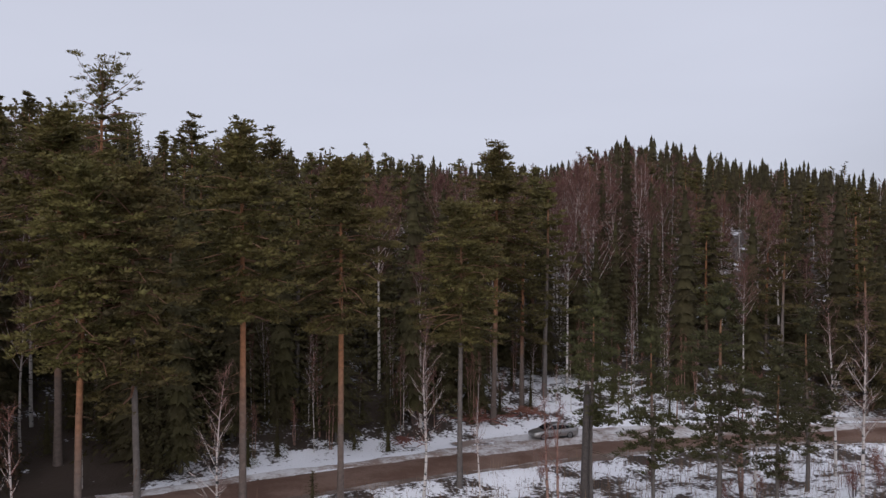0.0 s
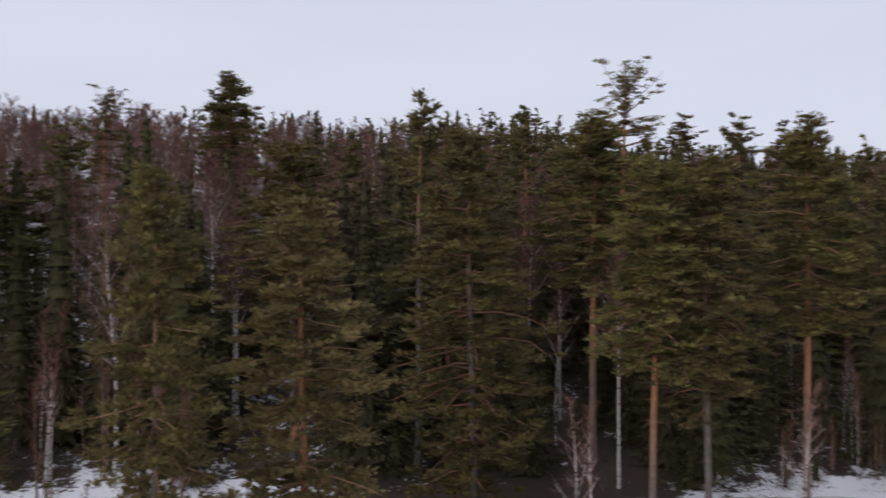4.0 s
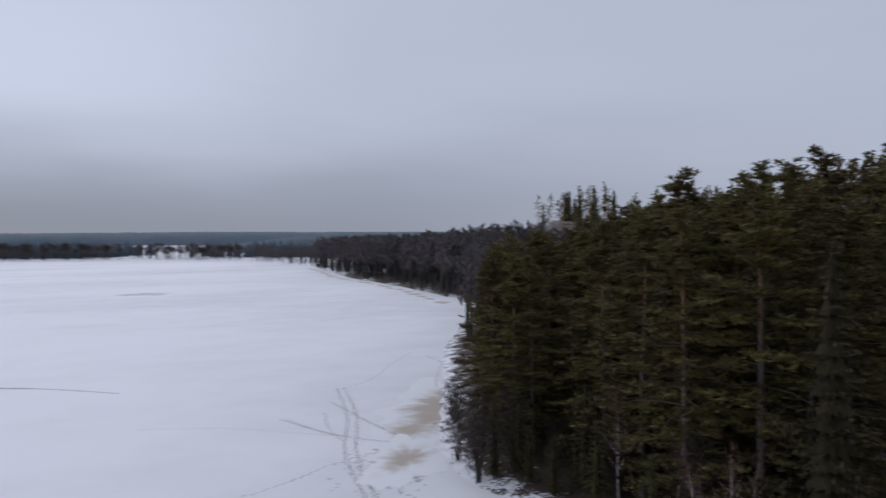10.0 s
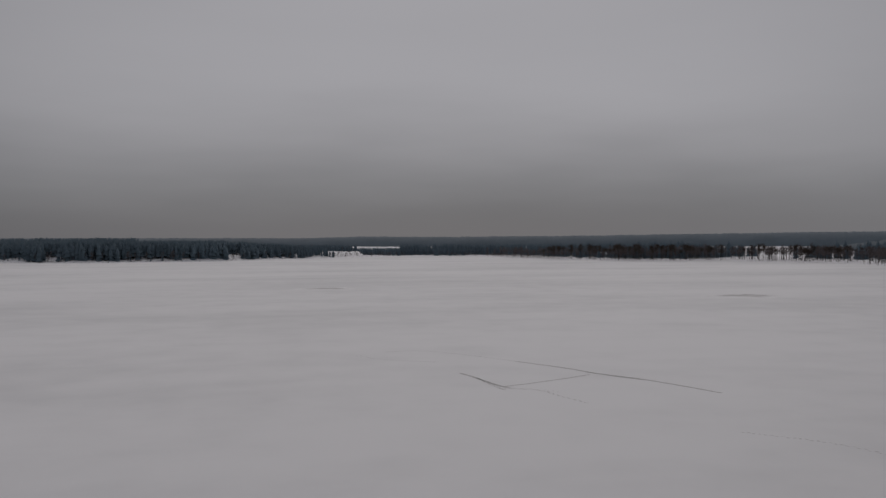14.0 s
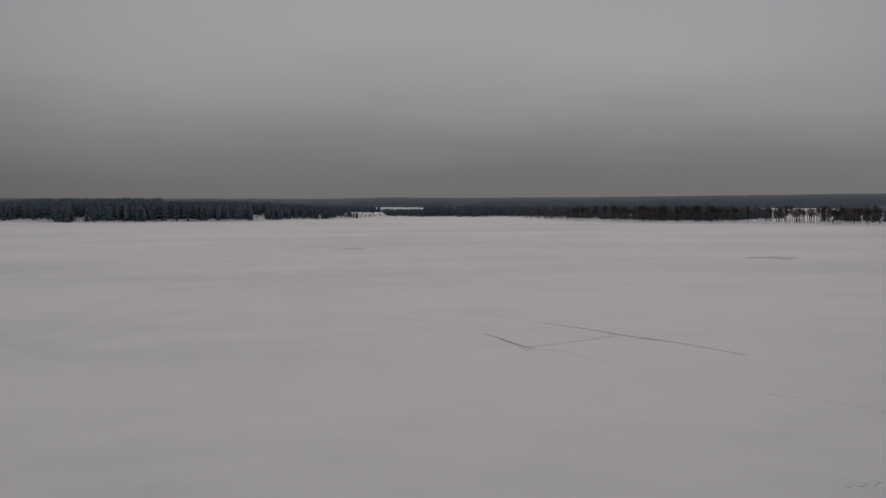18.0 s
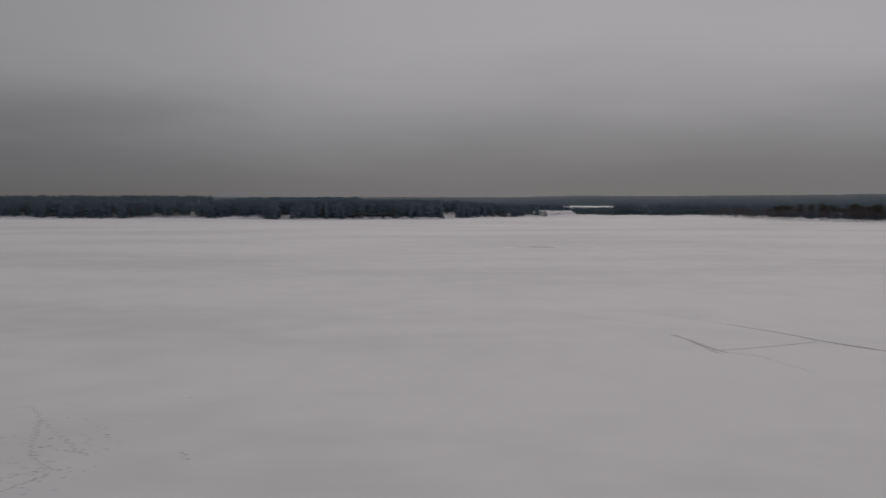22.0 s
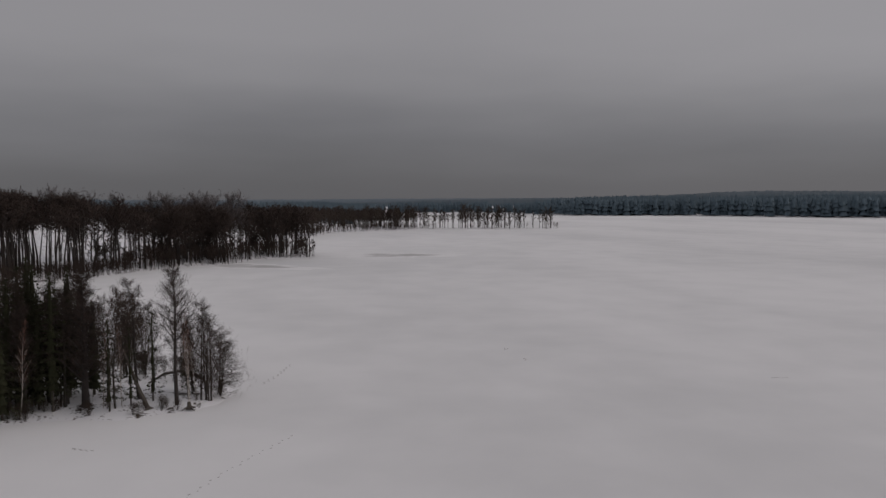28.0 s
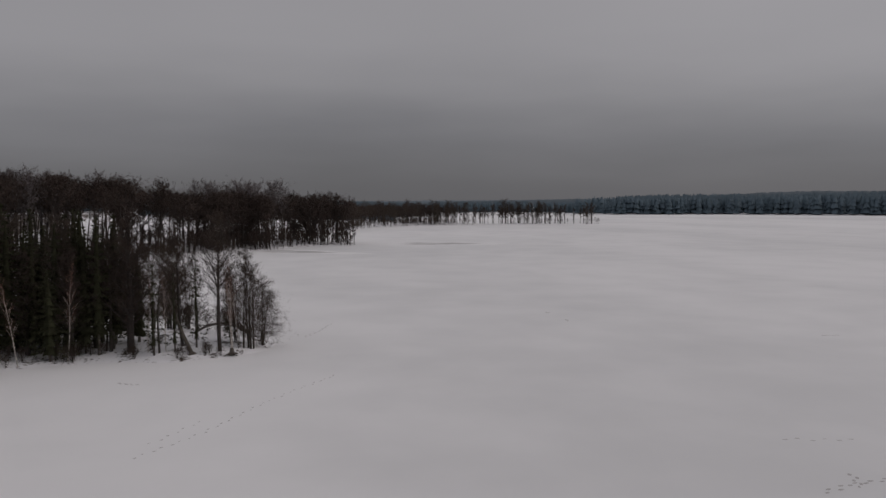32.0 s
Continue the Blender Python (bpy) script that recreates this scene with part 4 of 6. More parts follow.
LO = {0: [pine_mesh(23, b, 3.2, s, limbs=28, pads=2, tuft=7, size=0.55, sides=3, dead=0, rings=3, top=1.0, core=0.75, lift=0.9) for b, s in ((0.40, 81), (0.28, 82))],
      1: [spruce_mesh(21, 0.05, 3.3, s, 34, 6, size=0.62, sides=3, rings=3, skirts=13, fronds=6, skirt=0.8) for s in (83, 84)],
      2: [bare_mesh(19, 0.42, 2.6, s, limbs=10, twigs=26, width=0.11, rise=1.4, sides=3, fork=0, r0=0.14, rings=4, seg=2) for s in (85, 86)]}
far_trees = []
# how high the canopy stands over the lake, by bearing: rise over distance
CANOPY = np.array([(-30, 0.058), (-28, 0.078), (-25, 0.089), (-21.7, 0.094), (-18.2, 0.108), (-16.4, 0.119), (-14.2, 0.1225), (-12.7, 0.110), (-10.8, 0.093), (-5, 0.087), (-2.4, 0.095), (1.5, 0.114), (4.5, 0.124), (7.5, 0.133), (10, 0.142), (15.5, 0.160), (25, 0.162),
                   (32, 0.147), (39, 0.155), (45, 0.160), (57, 0.155), (76, 0.155), (82, 0.150), (85, 0.142), (90, 0.128), (97, 0.111), (102, 0.115), (106, 0.104), (110, 0.092), (113, 0.076), (117, 0.056), (122, 0.035)])
CEILING = 21.3 + DIST * np.interp(BEAR, *CANOPY.T) - Z
count = {0: 0, 1: 0, 2: 0}
LIMIT = {0: 215, 1: 270, 2: 240}
LABELS = {0: ("pine with a bare stem in the hillside wood", "pine with an olive crown among others", "pine hung with needles low down"),
          1: ("dark spruce in the hillside wood", "narrow dark spruce among pines"),
          2: ("leafless birch with a white stem", "slim leafless birch with reddish twigs", "birch with a pale stem among conifers")}
for i in order:
    k = int(kind_of[i])
    x, y = P[i]
    near_shore = DR[i] < 0
    s = size[i] * (0.95 if near_shore else 1.0) * (1.40 if 90 < BEAR[i] < 105 and 90 < DIST[i] < 190 else 1.08) * (float(np.interp(BEAR[i], [104, 106, 111, 114, 119], [1.0, 1.16, 1.1, 1.02, 0.9]))) * (0.72 if BEAR[i] > 112 and DIST[i] > 150 else 1.0)
    s = (0.92 + 0.3 * (size[i] - 0.92)) * s / size[i] if near_shore else s * float(np.interp(DIST[i], [105, 165], [1.0, 0.82 if BEAR[i] > 18 else 0.66 + 0.30 * math.exp(-((BEAR[i] + 14.5) / 5) ** 2)]))
    s = max(0.45, min(s, CEILING[i] / (24, 22, 20)[k] * (0.84 + 0.24 * ((i * 0.618) % 1) ** 1.5)))
    if count[k] < LIMIT[k]:
        c = count[k]
        count[k] += 1
        fam = (MID_PINES if DIST[i] > 75 else PINES) if k == 0 else (SPRUCES if k == 1 else BIRCHES)
        if near_shore and k == 0:
            fam = SHORE_PINES if DIST[i] < 125 else MID_PINES
        m = int(rs.randint(len(fam)))
        grp = ("hillside pines", "hillside spruces", "hillside birches")[k]
        fam[m].plant(x, y, Z[i] - 0.1, LABELS[k][m % len(LABELS[k])], s, turn[i], group=grp, sxy=s * (1.18 if k < 2 else 1.0))
    else:
        far_trees.append((k, int(rs.randint(2)), x, y, Z[i] - 0.1, s, turn[i]))


def bake(name, label, rows, protos, mats, category="forest", wide=1.0):
    """Many far trees in one mesh. protos[k][j]: arrays of trunk, limbs, crown; mats: trunk and crown materials for each kind."""
    V, Fc, I, n = [], [], [], 0
    for k, j, x, y, z, s, t in rows:
        a = radians(t)
        R = np.array([[math.cos(a), -math.sin(a), 0], [math.sin(a), math.cos(a), 0], [0, 0, 1]]) * s @ np.diag([wide, wide, 1.0])
        (tv, tf), _, (lv, lf) = protos[k][j]
        for v, f, m in ((tv, tf, 2 * k), (lv, lf, 2 * k + 1)):
            V.append((v @ R.T + (x, y, z)).astype(np.float32))
            Fc.append(f + n)
            I.append(np.full(len(f), m))
            n += len(v)
    ob = new(name, mesh_from(name, np.concatenate(V), np.concatenate(Fc), mats, np.concatenate(I)))
    return tagged(ob, label, category, kind="stuff")


if far_trees:
    bake("hill_wood", "mixed pine, spruce and birch wood on the hill", far_trees, LO, [PINE_BARK, HILL_NEEDLES, SPRUCE_BARK, SPRUCE_NEEDLES, BIRCH_BARK, BIRCH_TWIGS], wide=1.25)

# undergrowth of young spruce below the pines
q = scatter(5.0, -130, 70, -30, 130)
b, d = bearing(q)
dr, side = line_distance(q, ROAD)
dr = dr * side
sh, _ = line_distance(q, LAKE, True)
g2 = (np.hypot(q[:, 0] - 24, q[:, 1] - 92) < 9) | ((dr < 9) & (q[:, 0] > -20)) | (np.hypot(q[:, 0] - 10, q[:, 1] - 92) < 8)
m = (dr > 7) & (dr < 45) & ~in_lake(q) & ~g2 & (b > -33) & (b < 120) & (rs.rand(len(q)) < np.where((q[:, 0] < -12) & (q[:, 0] > -46), 0.9, 0.45))
for (x, y), z in zip(q[m], land(q[m])):
    YOUNG_SPRUCE.plant(x, y, z - 0.05, "young dark spruce under the tall trees", rs.uniform(0.6, 1.9), rs.uniform(0, 360), group="young spruces")

# birch saplings and brush between road and shore
q = scatter(2.5, -115, 60, -25, 85)
b, d = bearing(q)
dr, side = line_distance(q, ROAD)
dr = dr * side
sh, _ = line_distance(q, LAKE, True)
dense = np.where(q[:, 0] < -50, 0.62, np.where(q[:, 0] < -44, 0.15, 0.02))
m = (dr < -4.6) & (dr > -26) & (sh > 2) & ~in_lake(q) & (rs.rand(len(q)) < dense) & (d > 48)
m |= (dr > 5.5) & (dr < 16) & (q[:, 0] < -64) & (q[:, 0] > -114) & (rs.rand(len(q)) < 0.72)
m &= rs.rand(len(q)) < 0.85
for (x, y), z in zip(q[m], land(q[m])):
    SAPLINGS[rs.randint(3)].plant(x, y, z - 0.05, "bare reddish birch sapling in snow", rs.uniform(0.6, 1.3) * (1.2 if y > 30 or x < -64 else 1.0), rs.uniform(0, 360), group="saplings by the road")

q = scatter(3.4, -112, -54, -22, 60)
dr, side = line_distance(q, ROAD)
dr = dr * side
sh, _ = line_distance(q, LAKE, True)
q = q[(dr < -4.5) & (dr > -26) & (sh > 1.5) & ~in_lake(q) & (rs.rand(len(q)) < 0.6)]
for (x, y), z in zip(q, land(q)):
    BUSH.plant(x, y, z - 0.05, "reddish leafless brush beside the road", rs.uniform(1.0, 1.9), rs.uniform(0, 360), group="roadside brush")

# ---- the wooded spit across the bay ----
SPIT_ALDER = Kind("alder_tree", bare_mesh(14.5, 0.40, 3.0, 171, limbs=34, twigs=80, width=0.030, rise=0.95, fork=4, bend=0.02, r0=0.21), (ALDER_BARK, None, ALDER_TWIGS))
CROOKED_ALDER = Kind("alder_tree", bare_mesh(13, 0.42, 2.2, 172, limbs=24, twigs=50, width=0.030, rise=0.6, fork=3, bend=0.055, r0=0.15), (ALDER_BARK, None, ALDER_TWIGS))
FAN_ALDER = Kind("alder_tree", bare_mesh(10.4, 0.10, 2.7, 173, limbs=26, twigs=34, width=0.026, rise=0.75, fork=2, stems=5, bend=0.03, r0=0.085), (ALDER_BARK, None, ALDER_TWIGS))
LOW_FAN = Kind("alder_bush", bare_mesh(7.6, 0.06, 3.0, 174, limbs=22, twigs=34, width=0.025, rise=0.25, fork=2, stems=5, bend=0.04, r0=0.06), (ALDER_BARK, None, ALDER_TWIGS), "crown", "bush")
BIG_ALDER = Kind("alder_tree", bare_mesh(14.6, 0.16, 3.0, 175, limbs=56, twigs=80, width=0.042, rise=0.8, fork=3, bend=0.012, r0=0.36), (ALDER_BARK, None, ALDER_TWIGS))
THIN_ALDER = Kind("alder_tree", bare_mesh(12, 0.26, 2.8, 176, limbs=28, twigs=50, width=0.028, rise=0.6, fork=3, bend=0.03, r0=0.10), (ALDER_BARK, None, ALDER_TWIGS))
SPINDLY_SPRUCE = Kind("young_spruce", spruce_mesh(9, 0.12, 1.15, 177, 46, 9, size=0.30, rings=5, skirts=6, fronds=3, skirt=0.22), (SPRUCE_BARK, None, SHADED_NEEDLES))
SPIT_SPRUCE = [Kind("spruce_tree", spruce_mesh(14, b, R, s, 84, 20, size=0.36, rings=5, skirts=9, fronds=7, skirt=0.34), (SPRUCE_BARK, None, SHADED_NEEDLES)) for b, R, s in ((0.10, 2.4, 178), (0.16, 2.0, 179))]
for kind, x, y, top, lab, t in ((SPIT_ALDER, 69.5, 4.9, 14.6, "tall leafless alder with a forked spreading crown", 40), (FAN_ALDER, 71.0, 2.2, 10.8, "many-stemmed leafless alder fanning over the ice", 10),
                                (LOW_FAN, 73.2, 0.9, 7.9, "low bushy alder with drooping twigs at the tip", 200), (CROOKED_ALDER, 71.5, 8.6, 13.2, "crooked slim alder with a hooked top", 120),
                                (THIN_ALDER, 69.0, 10.5, 12.8, "thin alder with wide bare limbs", 75), (BIG_ALDER, 70.2, 13.2, 14.8, "thick dark alder beside the spruces", 0),
                                (FAN_ALDER, 73.5, 3.6, 9.4, "many-stemmed alder behind the tip", 95), (THIN_ALDER, 74.5, 7.4, 10.5, "slim leafless alder on the spit", 250), (THIN_ALDER, 72.4, 11.6, 11.4, "slim alder with a thin crown", 310),
                                (SPINDLY_SPRUCE, 68.4, 10.9, 9.4, "spindly young spruce near the ice", 0), (SPINDLY_SPRUCE, 69.4, 9.1, 8.4, "thin ragged spruce on the spit", 130), (SPINDLY_SPRUCE, 70.8, 7.2, 9.8, "narrow spruce behind the leaning trunk", 220), (SPINDLY_SPRUCE, 72.0, 4.0, 7.4, "small thin spruce among alders", 300)):
    plant(kind, x, y, top, lab, t)
for x, y, h, lean in ((69.5, 3.7, 9.7, (2, 1)), (71.2, 3.2, 8.0, (-6, 3)), (70.4, 3.9, 8.8, (3, -2)), (68.1, 18.5, 9.8, (0, -3)), (66.6, 22.4, 9.0, (0, -7)), (69.6, 9.9, 9.0, (2, 2)), (69.5, 11.6, 8.0, (-3, 1))):
    plant(THIN_BIRCH[int(x * 10) % 2], x, y, h, "thin birch with a white stem on the spit", x * 91 % 360, lean, wide=0.5)
for x, y, h, w in ((69.6, 16.0, 13.8, 0.66), (70.2, 17.3, 12.0, 0.6), (71.5, 15.0, 13.0, 0.7), (72.0, 18.0, 14.5, 0.7), (69.9, 21.8, 12.4, 0.66), (69.4, 25.0, 13.5, 0.7), (72.5, 22.5, 14.6, 0.85), (66.5, 28.0, 13.0, 0.8), (71.0, 28.5, 15.0, 0.9), (75.5, 20.0, 14.0, 0.9), (76.0, 26.0, 15.2, 0.9), (74.0, 13.0, 10.5, 0.7), (68.0, 20.0, 9.0, 0.6), (70.5, 19.9, 13.2, 0.75), (70.0, 24.0, 13.6, 0.8)):
    plant(SPIT_SPRUCE[int(x * 2) % 2], x, y, h, "dark spruce on the spit", x * 57 % 360, wide=w + 0.3)
r3 = np.random.RandomState(77)
for _ in range(110):
    y = r3.uniform(13.5, 46)
    x = np.interp(y, [12, 18, 23, 28, 36, 46], [67.5, 67.5, 66, 62.5, 57, 48]) + r3.uniform(0.6, 19)
    if in_lake(np.array([[x, y]]))[0] or line_distance(np.array([[x, y]]), LAKE, True)[0][0] < 0.8:
        continue
    k = r3.rand()
    if k < 0.25:
        plant(SPIT_SPRUCE[r3.randint(2)], x, y, r3.uniform(9, 14.5), "dark spruce on the spit", r3.uniform(0, 360), wide=r3.uniform(0.85, 1.2))
    else:
        plant((BIG_ALDER, BIG_ALDER, THIN_ALDER, SPIT_ALDER)[r3.randint(4)], x, y, r3.uniform(9.5, 15), "leafless alder on the spit", r3.uniform(0, 360))
# low brush along the far side of the spit, and tufts at its near edge
for _ in range(46):
    y = r3.uniform(4, 30)
    x = np.interp(y, [3, 9, 18, 40], [82, 86, 88.5, 90.5]) - r3.uniform(0.3, 5)
    (DARK_BUSH if r3.rand() < 0.75 else SHORE_BRUSH).plant(x, y, land1(x, y) - 0.05, "dark leafless brush on the spit", r3.uniform(0.9, 1.5) * (1.0 if r3.rand() < 0.8 else 1.3), r3.uniform(0, 360), group="spit brush", sxy=r3.uniform(0.9, 1.4))
for _ in range(30):
    y = r3.uniform(2.5, 26)
    x = np.interp(y, [1.5, 3.6, 6.5, 9.6, 13, 18, 23, 28], [70, 67.8, 67.5, 65.9, 67.5, 67.5, 65.9, 62.5]) + r3.uniform(0.2, 2.5)
    DARK_BUSH.plant(x, y, max(0.05, land1(x, y)) - 0.05, "leafless brown bush in the snow", r3.uniform(0.35, 0.8), r3.uniform(0, 360), group="spit brush")

# ---- woods round the lake ----
LO_BARE = [bare_mesh(17, 0.36, 5.6, s, limbs=24, twigs=24, width=0.25, rise=0.95, sides=3, fork=0, r0=0.24, rings=4, seg=3, bend=0.04) for s in (91, 92, 93)]
TINY_BARE = [bare_mesh(15, 0.35, 3.4, s, limbs=7, twigs=15, width=0.40, rise=1.0, sides=3, fork=0, r0=0.26, tl=2.2, rings=3, seg=2) for s in (94, 95)]
FIRS = [cone_mesh(19, 4.5, s, 6, k) for s, k in ((96, 4), (97, 5), (98, 3))]
FINE_BARE = [bare_mesh(17, 0.40, 4.6, s, limbs=26, twigs=34, width=0.12, rise=1.3, sides=3, fork=0, r0=0.22, rings=4, seg=3, bend=0.02) for s in (191, 192, 193)]
HIGH_BARE = [bare_mesh(17, 0.62, 5.6, s, limbs=26, twigs=38, width=0.16, rise=0.75, sides=4, fork=0, r0=0.24, rings=5, seg=3, bend=0.03) for s in (291, 292, 293)]
FAR = {0: LO_BARE + TINY_BARE + HIGH_BARE, 1: FIRS, 2: TINY_BARE + FINE_BARE}
FAR_MATS = [ALDER_BARK, ALDER_TWIGS, FAR_BARK, HAZED_NEEDLES, FAR_BARK, FAR_TWIGS]
BARE, HIGH, LIGHT, FIR = [(0, 0), (0, 1), (0, 2)], [(0, 5), (0, 6), (0, 7)], [(2, 0), (2, 1)], [(1, 0), (1, 1), (1, 2)]


def shore_wood(n, line, start, depth, kinds, tall, seed=1, spread=0.2):
    """Random trees in a strip behind a stretch of the shore."""
    r = np.random.RandomState(seed)
    line = np.array(line, float)
    seg = np.linalg.norm(np.diff(line, axis=0), axis=1)
    k = r.choice(len(seg), n, p=seg / seg.sum())
    a, b = line[k], line[k + 1]
    nrm = np.stack([-(b - a)[:, 1], (b - a)[:, 0]], -1) / seg[k][:, None]
    p = a + (b - a) * r.rand(n)[:, None] + nrm * r.uniform(start, depth, n)[:, None] + r.normal(size=(n, 2)) * 2
    p = p[~in_lake(p)]
    rows = []
    for (x, y), h in zip(p, land(p)):
        kk, j = kinds[r.randint(len(kinds))]
        rows.append((kk, j, x, y, h - 0.2, tall * r.uniform(1 - spread, 1 + spread * 0.6), r.uniform(0, 360)))
    return rows


def stretch(a, b):
    """Shore from point a to point b, lake on the right."""
    ia, ib = (int(np.argmin(np.hypot(*(LAKE - q).T))) for q in (a, b))
    return LAKE[ia:ib + 1] if ia <= ib else np.concatenate([LAKE[ia:], LAKE[:ib + 1]])


bay = stretch((140, 72), (292, -33))
bay_left, bay_tip = stretch((180, 64), (240, 24)), stretch((240, 24), (292, -33))
rows = shore_wood(135, bay_left, 6, 42, HIGH, 1.16, 3, 0.15) + shore_wood(190, bay_tip, 1, 40, BARE + HIGH, 0.93, 4, 0.2) + shore_wood(30, bay, 50, 95, HIGH, 1.05, 45, 0.2)
rows += shore_wood(430, bay_left, -1, 7, [(0, 3), (0, 4)], 0.24, 44, 0.5) + shore_wood(330, bay_tip, -1, 6, [(0, 3), (0, 4)], 0.34, 46, 0.6) + shore_wood(240, bay_tip, 8, 36, [(0, 3), (0, 4)], 0.4, 57, 0.4)
rows += shore_wood(50, stretch((140, 72), (180, 64)), 3, 40, HIGH, 1.2, 47, 0.3)
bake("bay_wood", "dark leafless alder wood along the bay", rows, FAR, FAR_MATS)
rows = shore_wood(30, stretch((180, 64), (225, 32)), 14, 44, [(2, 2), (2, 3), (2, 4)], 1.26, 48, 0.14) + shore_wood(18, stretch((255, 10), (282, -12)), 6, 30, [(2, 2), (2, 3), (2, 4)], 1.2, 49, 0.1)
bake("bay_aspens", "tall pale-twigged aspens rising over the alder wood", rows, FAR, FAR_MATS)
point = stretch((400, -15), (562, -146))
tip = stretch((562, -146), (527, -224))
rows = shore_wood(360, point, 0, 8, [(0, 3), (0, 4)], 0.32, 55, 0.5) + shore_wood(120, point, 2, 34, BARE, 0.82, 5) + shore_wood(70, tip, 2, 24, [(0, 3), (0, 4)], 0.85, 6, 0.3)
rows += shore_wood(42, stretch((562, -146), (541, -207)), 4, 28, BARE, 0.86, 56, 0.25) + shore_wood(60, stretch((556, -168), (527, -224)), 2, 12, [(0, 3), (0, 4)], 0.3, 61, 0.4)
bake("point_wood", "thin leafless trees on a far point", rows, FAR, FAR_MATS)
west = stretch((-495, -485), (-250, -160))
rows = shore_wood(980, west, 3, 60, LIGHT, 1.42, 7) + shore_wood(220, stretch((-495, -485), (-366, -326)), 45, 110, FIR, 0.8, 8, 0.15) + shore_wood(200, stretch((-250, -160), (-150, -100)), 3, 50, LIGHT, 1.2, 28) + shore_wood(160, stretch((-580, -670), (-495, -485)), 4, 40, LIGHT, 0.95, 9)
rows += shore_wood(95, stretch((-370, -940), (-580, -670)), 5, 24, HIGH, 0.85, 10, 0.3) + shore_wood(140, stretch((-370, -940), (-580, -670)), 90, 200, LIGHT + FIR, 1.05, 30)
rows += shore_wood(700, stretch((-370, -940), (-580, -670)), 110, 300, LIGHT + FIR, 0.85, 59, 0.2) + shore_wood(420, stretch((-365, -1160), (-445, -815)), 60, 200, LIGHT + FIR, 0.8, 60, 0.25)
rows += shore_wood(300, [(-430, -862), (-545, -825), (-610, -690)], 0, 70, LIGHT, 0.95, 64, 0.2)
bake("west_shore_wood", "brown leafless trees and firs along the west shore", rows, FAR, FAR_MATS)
bake("west_hill_wood", "pines and spruces above brown shore wood", shore_wood(230, stretch((-366, -326), (-150, -100)), 45, 130, [(1, 0), (0, 1), (0, 0)], 0.84, 29, 0.25), LO, [PINE_BARK, HILL_NEEDLES, SPRUCE_BARK, SPRUCE_NEEDLES, BIRCH_BARK, BIRCH_TWIGS], wide=1.6)
isle = stretch((290, -1000), (-150, -1110))


def within(rows, *spans):
    """Those trees whose x lies in one of the spans."""
    return [r for r in rows if any(a < r[2] < b for a, b in spans)]


rows = shore_wood(1500, isle, 30, 120, FIR, 0.86, 11, 0.06) + within(shore_wood(700, isle, 2, 32, FIR, 0.9, 50, 0.12), (95, 160), (174, 186), (-12, 24), (-160, -30)) + within(shore_wood(900, isle, 11, 34, FIR, 0.8, 65, 0.12), (24, 95), (186, 290)) + shore_wood(90, isle, 1, 10, LIGHT, 0.62, 12, 0.4)
rows += within(shore_wood(60, isle, 1, 6, FIR, 0.35, 51, 0.4), (20, 290))
# the isle's wood gets lower towards its western end
rows = [(*r[:5], r[5] * float(np.interp(r[2], [-140, -5], [0.5, 1.0])), r[6]) for r in rows]
east = stretch((975, -430), (690, -700))
rows += shore_wood(1300, east, 3, 120, FIR, 1.15, 13, 0.08)
rows += shore_wood(900, stretch((690, -700), (600, -960)), 3, 120, FIR, 1.1, 14, 0.1)
inlet = stretch((600, -960), (290, -1000))
rows += within(shore_wood(600, inlet, 11, 60, FIR, 0.8, 66, 0.12), (290, 362), (470, 600)) + within(shore_wood(500, inlet, 2, 50, FIR, 0.9, 15, 0.12), (362, 470)) + shore_wood(900, inlet, 60, 190, FIR, 0.9, 16, 0.1) + shore_wood(85, inlet, 2, 34, LIGHT, 0.85, 52, 0.35)
rows += shore_wood(500, [(640, -990), (760, -890), (850, -830)], -10, 90, FIR, 1.0, 53, 0.1)
rows += shore_wood(700, stretch((800, -120), (975, -430)), 3, 110, FIR, 0.82, 17, 0.06) + shore_wood(600, stretch((800, -120), (975, -430)), 3, 110, FIR, 0.82, 58, 0.06) + shore_wood(800, stretch((536, -228), (800, -120)), 8, 60, [(0, 3), (0, 4)], 0.8, 19)
rows += shore_wood(260, [(1060, -400), (880, -600)], -20, 90, FIR, 1.15, 31, 0.1)
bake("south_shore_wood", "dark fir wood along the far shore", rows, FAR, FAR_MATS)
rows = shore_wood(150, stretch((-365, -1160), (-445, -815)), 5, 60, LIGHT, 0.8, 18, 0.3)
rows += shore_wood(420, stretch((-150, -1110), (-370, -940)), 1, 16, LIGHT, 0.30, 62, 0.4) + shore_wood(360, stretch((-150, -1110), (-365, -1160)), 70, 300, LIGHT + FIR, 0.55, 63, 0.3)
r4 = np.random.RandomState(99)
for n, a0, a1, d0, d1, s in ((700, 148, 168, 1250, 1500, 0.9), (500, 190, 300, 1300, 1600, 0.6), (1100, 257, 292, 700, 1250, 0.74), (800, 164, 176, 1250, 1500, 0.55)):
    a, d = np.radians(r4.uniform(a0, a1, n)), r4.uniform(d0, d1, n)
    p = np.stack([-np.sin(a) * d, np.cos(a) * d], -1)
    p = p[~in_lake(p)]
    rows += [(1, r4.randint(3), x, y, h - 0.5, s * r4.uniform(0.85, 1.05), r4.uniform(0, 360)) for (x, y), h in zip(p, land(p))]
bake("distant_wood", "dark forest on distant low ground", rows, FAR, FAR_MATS)


